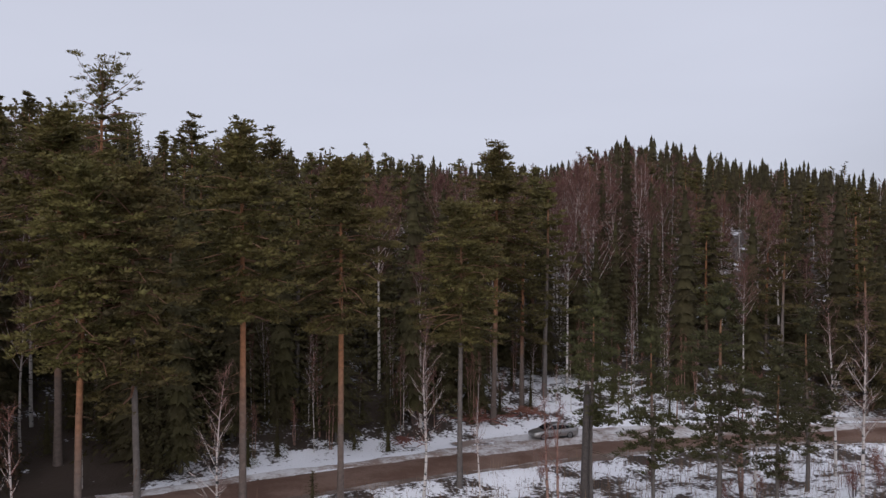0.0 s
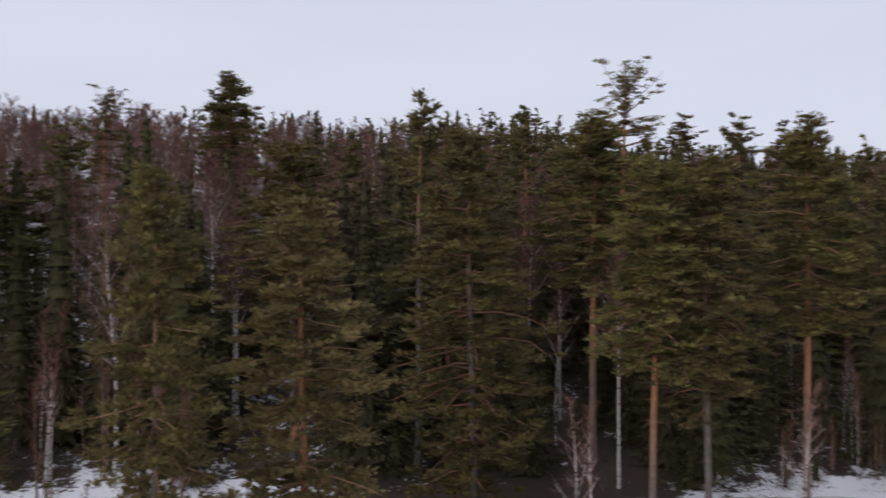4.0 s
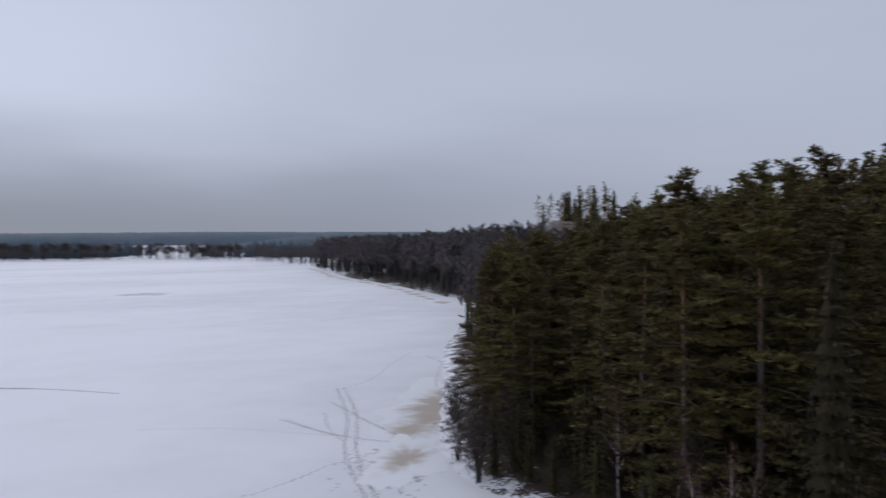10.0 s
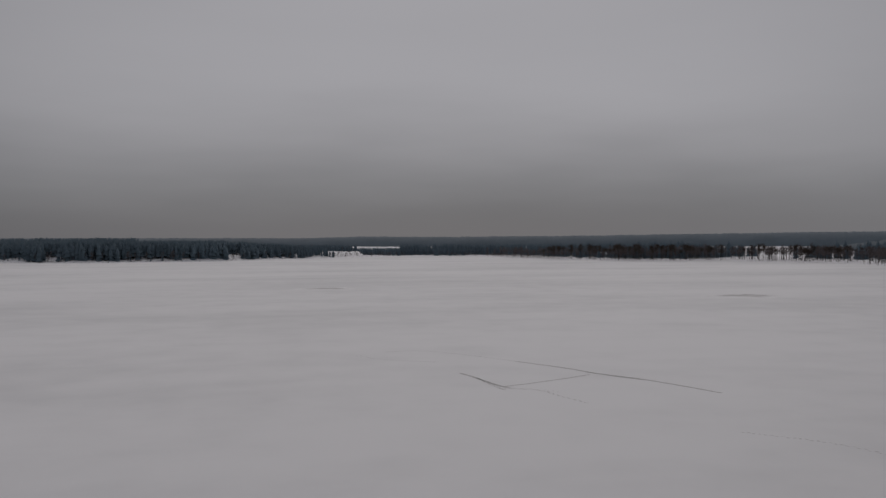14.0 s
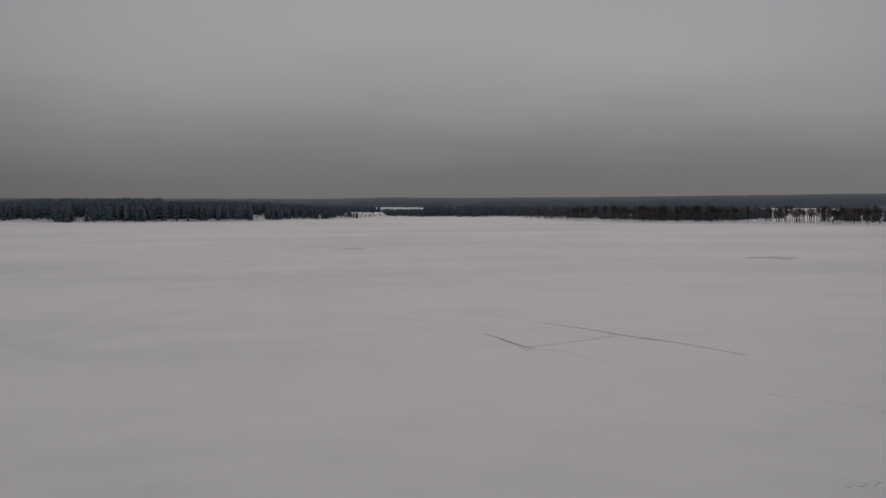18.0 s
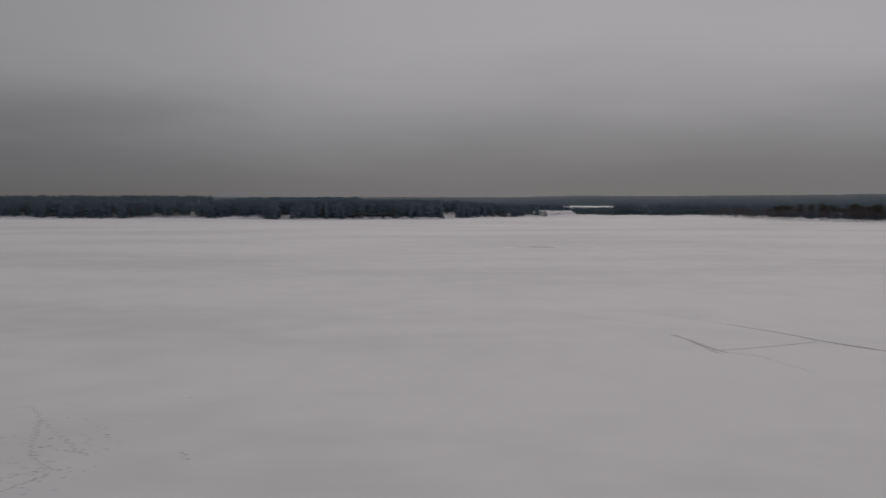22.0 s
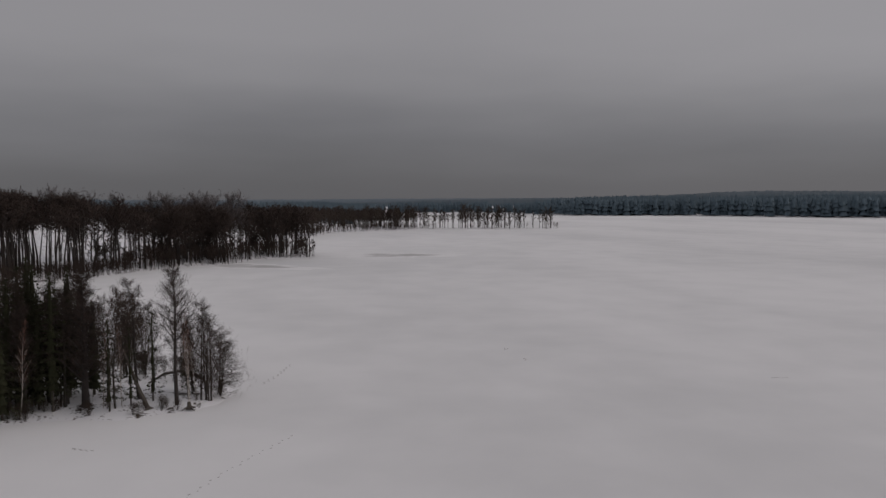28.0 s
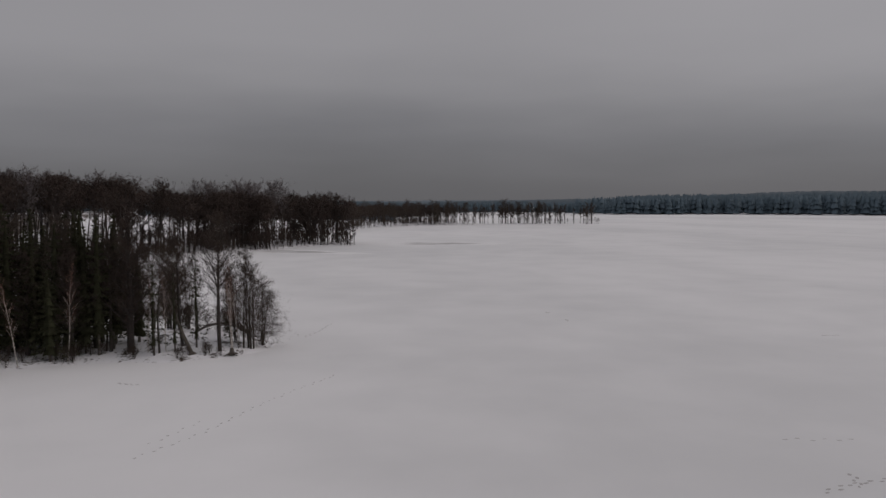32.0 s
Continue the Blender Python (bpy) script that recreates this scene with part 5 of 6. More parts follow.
def hill_ring(name, radius, heights, mat, seed, tooth=2.0):
    """A wooded rise on the horizon, with a ragged crown line; heights: pairs of bearing and height of the crest."""
    r = np.random.RandomState(seed)
    deg = np.arange(heights[0][0], heights[-1][0], 0.08)
    a = np.radians(deg)
    p = np.stack([-np.sin(a) * radius, np.cos(a) * radius], -1)
    base = np.interp(deg, *np.array(heights, float).T)
    top = base * (1 + 0.025 * waves(p, radius * 0.2, seed) + 0.02 * waves(p, radius * 0.03, seed + 1)) + tooth * r.rand(len(a)) * np.minimum(1, base / 15)
    back = np.stack([-np.sin(a), np.cos(a)], -1)
    prof = [(0, 0.0), (30, 0.45), (90, 0.8), (200, 1.0), (500, 0.9)]
    v = np.stack([np.column_stack([p + back * o, top * h - 1]) for o, h in prof], 1)
    k = len(prof)
    i = np.arange(len(a) - 1)[:, None] * k + np.arange(k - 1)[None, :]
    f = np.stack([i, i + 1, i + k + 1, i + k], -1).reshape(-1, 4)
    ob = new(name, mesh_from(name, v.reshape(-1, 3), f, [mat]))
    return tagged(ob, "forested hills on the horizon, painted blue-grey with haze", "hills", kind="structure")


hill_ring("backdrop_hills_far", 2900, [(84, 40), (115, 54), (138, 52), (143, 51), (150, 46), (159, 41), (165, 38), (171, 40), (175, 34), (194, 34), (207, 33), (222, 32), (230, 36), (240, 33), (246, 28), (265, 26), (300, 26)], HAZED_FAR_HILL, 41)
hill_ring("backdrop_hills_west", 1750, [(96, 0), (104, 30), (136, 30), (143, 0)], HAZED_MID_HILL, 42)
hill_ring("backdrop_hills_east", 1800, [(205, 0), (210, 28), (222, 31), (230, 37), (234, 38.5), (237, 36), (240, 31), (244, 26), (252, 23), (284, 0)], HAZED_MID_HILL, 43)

# ---- the parked car ----
PAINT = material("silver_paint", (0.33, 0.315, 0.30), 0.28, 0.75, dark=(0.28, 0.27, 0.26), scale=1.5, spec=0.5)
GLASS_DARK = material("tinted_glass", (0.012, 0.014, 0.016), 0.06, 0.0, dark=(0.01, 0.012, 0.014), scale=1, spec=0.6)
RUBBER = material("tyre_rubber", (0.025, 0.024, 0.023), 0.85, scale=20)
ALLOY = material("wheel_alloy", (0.45, 0.45, 0.46), 0.35, 0.9, scale=5)
BLACK_TRIM = material("black_trim", (0.03, 0.03, 0.03), 0.55, scale=8)
LAMP_CLEAR = material("lamp_lens", (0.55, 0.56, 0.58), 0.12, 0.2, scale=3, spec=0.6)
LAMP_RED = material("lamp_red", (0.30, 0.02, 0.02), 0.2, scale=3, spec=0.6)
PLATE = material("plate_white", (0.7, 0.7, 0.7), 0.5, scale=5)


def loft(rings, closed_ends=True):
    """A skin over rings of equally many points."""
    bm = bmesh.new()
    vs = [[bm.verts.new(p) for p in ring] for ring in rings]
    n = len(vs[0])
    for a, b in zip(vs, vs[1:]):
        for i in range(n):
            bm.faces.new((a[i], a[(i + 1) % n], b[(i + 1) % n], b[i]))
    if closed_ends:
        bm.faces.new(vs[0][::-1])
        bm.faces.new(vs[-1])
    bmesh.ops.recalc_face_normals(bm, faces=bm.faces)
    for f in bm.faces:
        f.smooth = True
    return bm


def panel(pts, thick=0.012):
    """A thin plate over a quad or polygon."""
    bm = bmesh.new()
    vs = [bm.verts.new(p) for p in pts]
    f = bm.faces.new(vs)
    r = bmesh.ops.extrude_face_region(bm, geom=[f])
    bm.normal_update()
    n = f.normal.copy()
    bmesh.ops.translate(bm, verts=[v for v in r["geom"] if isinstance(v, bmesh.types.BMVert)], vec=n * thick)
    bmesh.ops.recalc_face_normals(bm, faces=bm.faces)
    return bm


def box_bm(sx, sy, sz, at=(0, 0, 0), bevel=0.0):
    bm = bmesh.new()
    bmesh.ops.create_cube(bm, size=1, matrix=Matrix.Translation(at) @ Matrix.Diagonal((sx, sy, sz, 1)))
    if bevel:
        bmesh.ops.bevel(bm, geom=bm.edges[:], offset=bevel, segments=2, affect="EDGES")
    return bm


def ring_bm(r_out, r_in, w, n=24):
    """A tyre: a ring about the y axis with rounded shoulders."""
    prof = [(r_in, -w / 2 * 0.8), (r_out * 0.93, -w / 2), (r_out, -w * 0.36), (r_out, w * 0.36), (r_out * 0.93, w / 2), (r_in, w / 2 * 0.8)]
    rings = []
    for k in range(n + 1):
        a = 2 * math.pi * k / n
        rings.append([(r * math.cos(a), y, r * math.sin(a)) for r, y in prof])
    bm = loft(rings, False)
    bmesh.ops.remove_doubles(bm, verts=bm.verts, dist=1e-5)
    return bm


def build_car(m):
    car = thing("parked_car", "silver-grey saloon car parked on the snowy verge", "car", m=m)
    # body: stations from tail to nose: x, half width, sill, waist, deck height
    st = [(-2.42, 0.70, 0.45, 0.78, 0.86), (-2.36, 0.82, 0.30, 0.84, 0.97), (-2.0, 0.90, 0.22, 0.88, 1.02), (-1.3, 0.92, 0.20, 0.90, 0.99), (-0.4, 0.925, 0.19, 0.89, 0.95),
          (0.5, 0.925, 0.19, 0.87, 0.93), (1.1, 0.915, 0.20, 0.85, 0.93), (1.7, 0.90, 0.21, 0.80, 0.85), (2.15, 0.84, 0.24, 0.72, 0.76), (2.36, 0.72, 0.30, 0.62, 0.67), (2.42, 0.60, 0.40, 0.56, 0.60)]
    rings = []
    for x, w, zs, zw, zd in st:
        half = [(w * 0.86, zs), (w * 0.97, zs + 0.10), (w, (zs + zw) / 2), (w * 0.975, zw), (w * 0.86, zd - 0.01), (w * 0.45, zd + 0.02)]
        rings.append([(x, y, z) for y, z in half] + [(x, -y, z) for y, z in half[::-1]])
    body = part("body", loft(rings), PAINT, car)
    # cabin
    sc = [(-1.95, 0.62, 1.01, 1.03), (-1.35, 0.66, 1.00, 1.29), (-0.75, 0.64, 0.97, 1.44), (0.0, 0.64, 0.95, 1.47), (0.42, 0.65, 0.94, 1.39), (0.85, 0.70, 0.93, 1.16), (1.28, 0.74, 0.93, 0.96)]
    rings = []
    for x, wt, zb, zt in sc:
        wb = 0.80
        wt2 = wt if zt > 1.1 else 0.74
        half = [(wb, zb - 0.03), (wb - (wb - wt2) * 0.5, (zb + zt) / 2), (wt2, zt - 0.05), (wt2 * 0.7, zt), (wt2 * 0.3, zt + 0.015)]
        rings.append([(x, y, z) for y, z in half] + [(x, -y, z) for y, z in half[::-1]])
    part("cabin_shell", loft(rings), PAINT, car)
    part("windscreen", panel([(1.27, 0.66, 0.985), (1.27, -0.66, 0.985), (0.46, -0.56, 1.385), (0.46, 0.56, 1.385)], 0.02), GLASS_DARK, car)
    part("rear_window", panel([(-1.88, -0.58, 1.065), (-1.88, 0.58, 1.065), (-0.85, 0.54, 1.405), (-0.85, -0.54, 1.405)], 0.02), GLASS_DARK, car)
    for s in (1, -1):
        def side(x, z):
            u = (z - 0.92) / 0.48
            return (x, s * (0.815 - 0.135 * u), z)
        for pts in ([(0.98, 0.97), (0.02, 0.97), (0.02, 1.36), (0.40, 1.35)], [(-0.06, 0.97), (-0.95, 1.00), (-0.85, 1.335), (-0.06, 1.36)], [(-1.03, 1.01), (-1.55, 1.05), (-1.25, 1.20), (-0.93, 1.325)]):
            q = [side(*p) for p in pts]
            part("side_window", panel(q if s < 0 else q[::-1], 0.02), GLASS_DARK, car)
        part("mirror", box_bm(0.10, 0.16, 0.11, (0.86, s * 0.98, 0.99), 0.03), PAINT, car)
        part("headlight", box_bm(0.34, 0.24, 0.11, (2.12, s * 0.66, 0.665), 0.03), LAMP_CLEAR, car, "clear headlight")
        part("tail_light", box_bm(0.14, 0.36, 0.13, (-2.33, s * 0.62, 0.86), 0.03), LAMP_RED, car, "red tail light")
        for x in (0.55, -0.45):
            part("door_handle", box_bm(0.16, 0.03, 0.03, (x - 0.35, s * 0.93, 0.80), 0.008), PAINT, car)
        part("sill", box_bm(2.5, 0.06, 0.10, (0, s * 0.89, 0.22), 0.02), BLACK_TRIM, car)
        for x in (1.42, -1.42):
            w = part("wheel", box_bm(0.14, 0.16, 0.14, (0, 0, 0), 0.03), ALLOY, car)
            w.matrix_basis = pose(x, s * 0.82, 0.335)
            part("tyre", ring_bm(0.335, 0.225, 0.215), RUBBER, w, "black tyre")
            rim = ring_bm(0.228, 0.20, 0.20)
            for k in range(10):
                a = 2 * math.pi * k / 10
                spoke = bmesh.ops.create_cube(rim, size=1, matrix=Matrix.Rotation(a, 4, "Y") @ Matrix.Translation((0.12, s * 0.085, 0)) @ Matrix.Diagonal((0.20, 0.03, 0.035, 1)))
            part("rim", rim, ALLOY, w)
            part("wheel_arch", ring_bm(0.385, 0.335, 0.12, 20), BLACK_TRIM, w)
    part("grille", box_bm(0.06, 0.72, 0.12, (2.385, 0, 0.56), 0.02), BLACK_TRIM, car)
    part("bumper_intake", box_bm(0.06, 1.10, 0.10, (2.37, 0, 0.36), 0.02), BLACK_TRIM, car)
    part("number_plate", box_bm(0.02, 0.50, 0.11, (2.425, 0, 0.46)), PLATE, car)
    part("rear_plate", box_bm(0.02, 0.50, 0.11, (-2.43, 0, 0.66)), PLATE, car)
    return car


# lay-by of packed snow where the car stands
lay = ribbon("lay_by", resample(np.array([(2, 78.5), (9, 82.3), (17, 85), (27, 87), (38, 89), (48, 92)], float), 0.8), [-3.2, -2.2, -1.0, 0.3, 1.4, 2.2, 2.8], [0.02, 0.13, 0.11, 0.13, 0.11, 0.14, 0.02], SLUSH, 0.35, 5)
tagged(lay, "packed dirty snow on a lay-by", "lay-by", kind="structure")
build_car(pose(10.9, 83.0, ROAD_Z + 0.11, 0, 0, 198.5))

# ---- small things by the road ----


def rough_tube(name, pts, radii, mat, parent=None, sides=9, seed=1, label=""):
    rs2 = np.random.RandomState(seed)
    s = Soup()
    s.tube(pts, radii, sides)
    v, f = s.arrays()
    v = v + rs2.normal(size=v.shape) * np.array([1, 1, 0.4]) * 0.06 * min(radii)
    ob = new(name, mesh_from(name, v, f, [mat], smooth=True))
    if parent:
        ob.parent = parent
    return ob


z0 = land1(68.6, 7.5)
fallen = thing("leaning_trunk", "dead grey trunk leaning against an alder", "tree trunk", m=pose(68.6, 7.45, z0 - 0.1))
rough_tube("trunk", [(0, 0, 0), (0.8, 0.9, 1.9), (1.5, 1.75, 3.9), (2.0, 2.4, 5.6)], [0.22, 0.17, 0.14, 0.08], SPRUCE_BARK, fallen, 7)
rough_tube("root_plate", [(-0.35, 0.35, 0.05), (0, 0, 0.2), (0.3, -0.4, 0.05)], [0.07, 0.2, 0.07], SPRUCE_BARK, fallen, 7)
arch = thing("fallen_tree", "fallen tree arching low over the snow", "tree trunk", m=pose(78.5, 4.5, land1(78.5, 4.5)))
rough_tube("trunk", [(0, 3.6, 0.2), (0.1, 2.2, 1.0), (0, 0.6, 1.25), (0.2, -1.0, 0.8), (0.3, -2.0, 0.1)], [0.10, 0.14, 0.16, 0.18, 0.2], SPRUCE_BARK, arch, 7)
z0 = land1(69.0, 3.7)
stump = thing("stump", "dark stump with roots at the ice edge", "stump", m=pose(68.2, 3.75, 0.12))
rough_tube("stump_body", [(0, 0, 0), (0.02, 0, 0.35), (0.05, 0, 0.7)], [0.34, 0.22, 0.16], SPRUCE_BARK, stump, 8)
for k in range(4):
    a_ = k * 1.7 + 0.4
    rough_tube("root", [(0, 0, 0.3), (0.35 * math.cos(a_), 0.35 * math.sin(a_), 0.16), (0.8 * math.cos(a_), 0.8 * math.sin(a_), 0.0)], [0.12, 0.09, 0.04], SPRUCE_BARK, stump, 5, k)
z0 = land1(11.0, 64.6)
snag = thing("broken_snag", "grey broken tree trunk without branches", "tree trunk", m=pose(10.9, 64.6, z0 - 0.1, 0, 1))
rough_tube("trunk", [(0, 0, 0), (0, 0, 2), (0.03, 0, 5), (0.05, 0.02, 8.3), (0.06, 0.02, 9.0)], [0.36, 0.30, 0.28, 0.26, 0.12], SPRUCE_BARK, snag)
rough_tube("branch_stub", [(0.05, 0, 7.2), (0.5, 0.1, 7.5), (0.9, 0.15, 7.4)], [0.06, 0.04, 0.02], SPRUCE_BARK, snag, 5)

tl = thing("torn_limb", "orange torn limb hanging from a yellowish pine", "branch", m=pose(-33.6, 31.7, 12.2))
rough_tube("limb", [(0, 0, 0.9), (0.15, -0.3, 0.6), (0.05, -0.55, 0.0), (-0.2, -0.7, -0.7)], [0.10, 0.16, 0.14, 0.05], material("torn_wood", (0.42, 0.20, 0.10), 0.85, scale=3), tl, 6)


def stick_heap(name, label, x, y, n, size, mat, seed):
    r = np.random.RandomState(seed)
    s = Soup()
    for _ in range(n):
        c = r.normal(size=3) * np.array([size, size * 0.7, 0.12]) + np.array([0, 0, 0.35])
        d = r.normal(size=3) * np.array([1, 1, 0.25])
        d /= np.linalg.norm(d)
        ln = r.uniform(0.4, 1.1) * size
        mid = c + np.array([0, 0, r.uniform(0, 0.2)])
        s.tube([c - d * ln, mid, c + d * ln], [0.05, 0.04, 0.015], 4)
    ob = new(name, mesh_from(name, *s.arrays(), [mat]))
    ob.matrix_basis = pose(x, y, land1(x, y))
    return tagged(ob, label, "brushwood", kind="stuff")


stick_heap("brush_heap", "brown heap of cut branches at the wood's edge", 4.0, 86.5, 60, 1.5, RED_TWIGS, 3)
stick_heap("brush_heap", "low heap of branches on snow", -3.5, 80.0, 30, 1.0, RED_TWIGS, 4)
stick_heap("brush_heap", "heap of dry branches beside young pines", 24.5, 60.5, 45, 1.2, ALDER_TWIGS, 5)
stick_heap("brush_heap", "brown brush under a spruce by the verge", 8.8, 89.5, 60, 1.1, RED_TWIGS, 6)


def lump(name, label, x, y, sx, sy, sz, mat, seed, category, sink=0.3, z=None, n=3, rough=0.25):
    bm = bmesh.new()
    bmesh.ops.create_icosphere(bm, subdivisions=n, radius=1)
    for v in bm.verts:
        k = 1 + rough * noise.noise(v.co * 1.7 + Vector((seed * 3.1, 0, 0))) + 0.4 * rough * noise.noise(v.co * 4.3 + Vector((0, seed, 0)))
        v.co = Vector((v.co.x * sx * k, v.co.y * sy * k, (v.co.z * k) * sz))
    me = bpy.data.meshes.new(name)
    for f in bm.faces:
        f.smooth = True
    bm.to_mesh(me)
    bm.free()
    me.materials.append(mat)
    ob = new(name, me)
    ob.matrix_basis = pose(x, y, (land1(x, y) if z is None else z) + sz * (1 - 2 * sink) * 0.5, 0, 0, seed * 40)
    return tagged(ob, label, category)


lump("snow_mound", "ploughed snow pile at the road's bend", -106.5, 4.8, 3.2, 2.2, 1.9, SLUSH, 2, "snow pile", 0.3, rough=0.5)
lump("snow_mound", "small heap of ploughed snow", -100.5, 12.5, 1.8, 1.2, 0.8, SLUSH, 3, "snow pile", 0.3, rough=0.5)
lump("snow_mound", "low ridge of ploughed snow by the road", -70.0, 34.5, 2.6, 1.2, 0.8, SLUSH, 4, "snow pile", 0.3, rough=0.5)
STONE = material("grey_stone", (0.16, 0.15, 0.145), 0.9, dark=(0.09, 0.085, 0.08), scale=0.8, bump=0.5)

# slim young trees on the snowy slope above the road
r8 = np.random.RandomState(28)
q = np.stack([r8.uniform(-20, 30, 900), r8.uniform(66, 112, 900)], -1)
dr, side = line_distance(q, ROAD)
dr *= side
clear = np.hypot(q[:, 0] - 11, q[:, 1] - 84) > 7
q, dr = q[(dr > 6.5) & (dr < 21) & clear], dr[(dr > 6.5) & (dr < 21) & clear]
for n, ((x, y), z) in enumerate(zip(q[:105], land(q[:105]))):
    if n % 5 == 0:
        YOUNG_SPRUCE.plant(x, y, z - 0.05, "small dark spruce on the snowy slope", r8.uniform(0.3, 0.75), r8.uniform(0, 360), group="young spruces")
    elif n % 5 == 1:
        THIN_BIRCH[n % 2].plant(x, y, z - 0.05, "slim white birch on the snowy slope", r8.uniform(0.6, 1.25), r8.uniform(0, 360), group="slope birches", sxy=0.6)
    else:
        SAPLINGS[n % 3].plant(x, y, z - 0.05, "thin bare sapling on the snowy slope", r8.uniform(0.5, 1.1), r8.uniform(0, 360), group="slope saplings", sxy=0.55)

# bushes on the snow by the road
for x, y, s in ((27.5, 68.5, 1.3), (25.0, 66.5, 1.0), (21.5, 63.5, 1.2), (31.5, 64.0, 1.4), (34.5, 66.0, 1.2), (29.0, 57.5, 1.2), (37.0, 72.0, 1.1), (17.5, 71.0, 0.9), (33.5, 60.0, 1.3), (8.0, 69.0, 0.8)):
    BUSH.plant(x, y, max(0.05, land1(x, y)) - 0.05, "leafless brown bush in the snow", s, x * 37 % 360, group="bushes")
for x, y, s in ((37.5, 66.5, 0.28), (35.0, 62.5, 0.34), (6.0, 88.5, 0.5), (9.5, 91.0, 0.55), (-9.0, 58.0, 0.6), (-12.0, 54.0, 0.45)):
    YOUNG_SPRUCE.plant(x, y, land1(x, y) - 0.03, "small dark spruce in the snow", s, x * 53 % 360)

# dry stalks on the near bank
r5 = np.random.RandomState(5)
q = np.stack([r5.uniform(-30, 50, 20000), r5.uniform(44, 84, 20000)], -1)
dr, side = line_distance(q, ROAD)
dr *= side
keep = (dr < -4.2) & (dr > -24) & ~in_lake(q) & (r5.rand(20000) < 0.35 + 0.65 * smooth(-0.1, 0.3, waves(q, 7, 61)))
q = q[keep]
h = r5.uniform(0.5, 1.6, len(q))
s = Soup()
s.needles(np.column_stack([q, land(q) + h * 0.48]), r5.normal(size=(len(q), 3)) * 0.12 + np.array([0, 0, 1.0]), h, 0.04, r5)
ob = new("dry_grass", mesh_from("dry_grass", *s.arrays(), [DRY_GRASS]))
tagged(ob, "dry brown stalks standing in the snow", "grass", kind="stuff")

# dark brush at the foot of the western wood
r6 = np.random.RandomState(6)
q = np.stack([r6.uniform(-112, -62, 1400), r6.uniform(-60, 8, 1400)], -1)
b, d = bearing(q)
sh, _ = line_distance(q, LAKE, True)
dr, side = line_distance(q, ROAD)
q = q[~in_lake(q) & (sh > 0.6) & (d < 105) & (dr > 6) & (b > 92)][:190]
for (x, y), z in zip(q, land(q)):
    k = r6.rand()
    if k < 0.45:
        SHORE_BRUSH.plant(x, y, z - 0.1, "dark leafless alder brush at the shore", r6.uniform(0.6, 1.2), r6.uniform(0, 360), group="shore brush")
    elif k < 0.75:
        YOUNG_SPRUCE.plant(x, y, z - 0.1, "young spruce at the shore", r6.uniform(0.7, 1.3), r6.uniform(0, 360), group="young spruces")
    else:
        THIN_BIRCH[r6.randint(2)].plant(x, y, z - 0.1, "thin birch leaning at the shore", r6.uniform(0.6, 0.95), r6.uniform(0, 360), (r6.uniform(-8, 8), r6.uniform(-8, 8)), group="shore birches")

# ---- marks on the ice ----


def prints(line, step, size, width, r):
    """Footprints along a line: oval dents, left and right."""
    line = resample(np.array(line, float), 0.2)
    seg = np.r_[0, np.cumsum(np.linalg.norm(np.diff(line, axis=0), axis=1))]
    at = np.arange(0, seg[-1], step)
    x, y = np.interp(at, seg, line[:, 0]), np.interp(at, seg, line[:, 1])
    g = np.gradient(np.stack([x, y], -1), axis=0)
    g /= np.linalg.norm(g, axis=1)[:, None] + 1e-9
    n = np.stack([-g[:, 1], g[:, 0]], -1)
    c = np.stack([x, y], -1) + n * (np.where(np.arange(len(at)) % 2, 1, -1) * width + r.normal(size=len(at)) * width * 0.5)[:, None]
    return c, g, np.full(len(at), size) * r.uniform(0.7, 1.2, len(at))


def oval_soup(c, g, size, ratio=0.5, z=0.006):
    th = np.arange(8) * math.pi / 4
    n = np.stack([-g[:, 1], g[:, 0]], -1)
    ring = c[:, None, :] + size[:, None, None] * (np.cos(th)[None, :, None] * g[:, None, :] + ratio * np.sin(th)[None, :, None] * n[:, None, :])
    v = np.concatenate([ring, np.full((*ring.shape[:2], 1), z)], -1).reshape(-1, 3)
    base = np.arange(len(c))[:, None] * 8
    return v, np.concatenate([base + np.array([0, k, k + 1]) for k in range(1, 7)])


r7 = np.random.RandomState(17)
# paths off the western wood, out on the lake, south of the shore and off the spit: points, step, size
west_paths = [([(-104.2, -84.0), (-91.6, -70.2), (-79.2, -59.0), (-72.3, -51.8), (-66.8, -45.0)], 0.4, 0.24), ([(-103.6, -85.0), (-90.7, -70.9), (-78.4, -59.8), (-71.6, -52.4), (-66.0, -45.5)], 0.35, 0.24), ([(-84.0, -75.4), (-82.1, -64.5), (-83.3, -57.8), (-84.6, -53.7)], 0.3, 0.22),
              ([(-95.4, -78.2), (-90.0, -67.6), (-86.1, -58.8), (-84.6, -53.7)], 0.3, 0.24), ([(-58.6, -55.3), (-65.6, -55.4), (-72.9, -56.4), (-79.7, -56.2)], 0.6, 0.24),
              ([(-71.0, -84.0), (-76.9, -77.3), (-79.5, -70.6), (-81.6, -64.9)], 0.6, 0.2), ([(-84.6, -75.1), (-82.6, -68.4), (-82.2, -62.9)], 0.4, 0.22), ([(-89.6, -73.6), (-84.3, -67.9), (-80.5, -62.0)], 0.5, 0.22),
              ([(-102.0, -83.5), (-112.3, -86.0), (-124.7, -92.7), (-140.3, -100.6)], 0.8, 0.26), ([(-138.1, -95.2), (-132.4, -87.5), (-121.0, -80.0), (-112.5, -73.7)], 0.6, 0.26), ([(-82.5, -55.0), (-76.0, -50.5), (-69.5, -45.0)], 0.35, 0.24)]
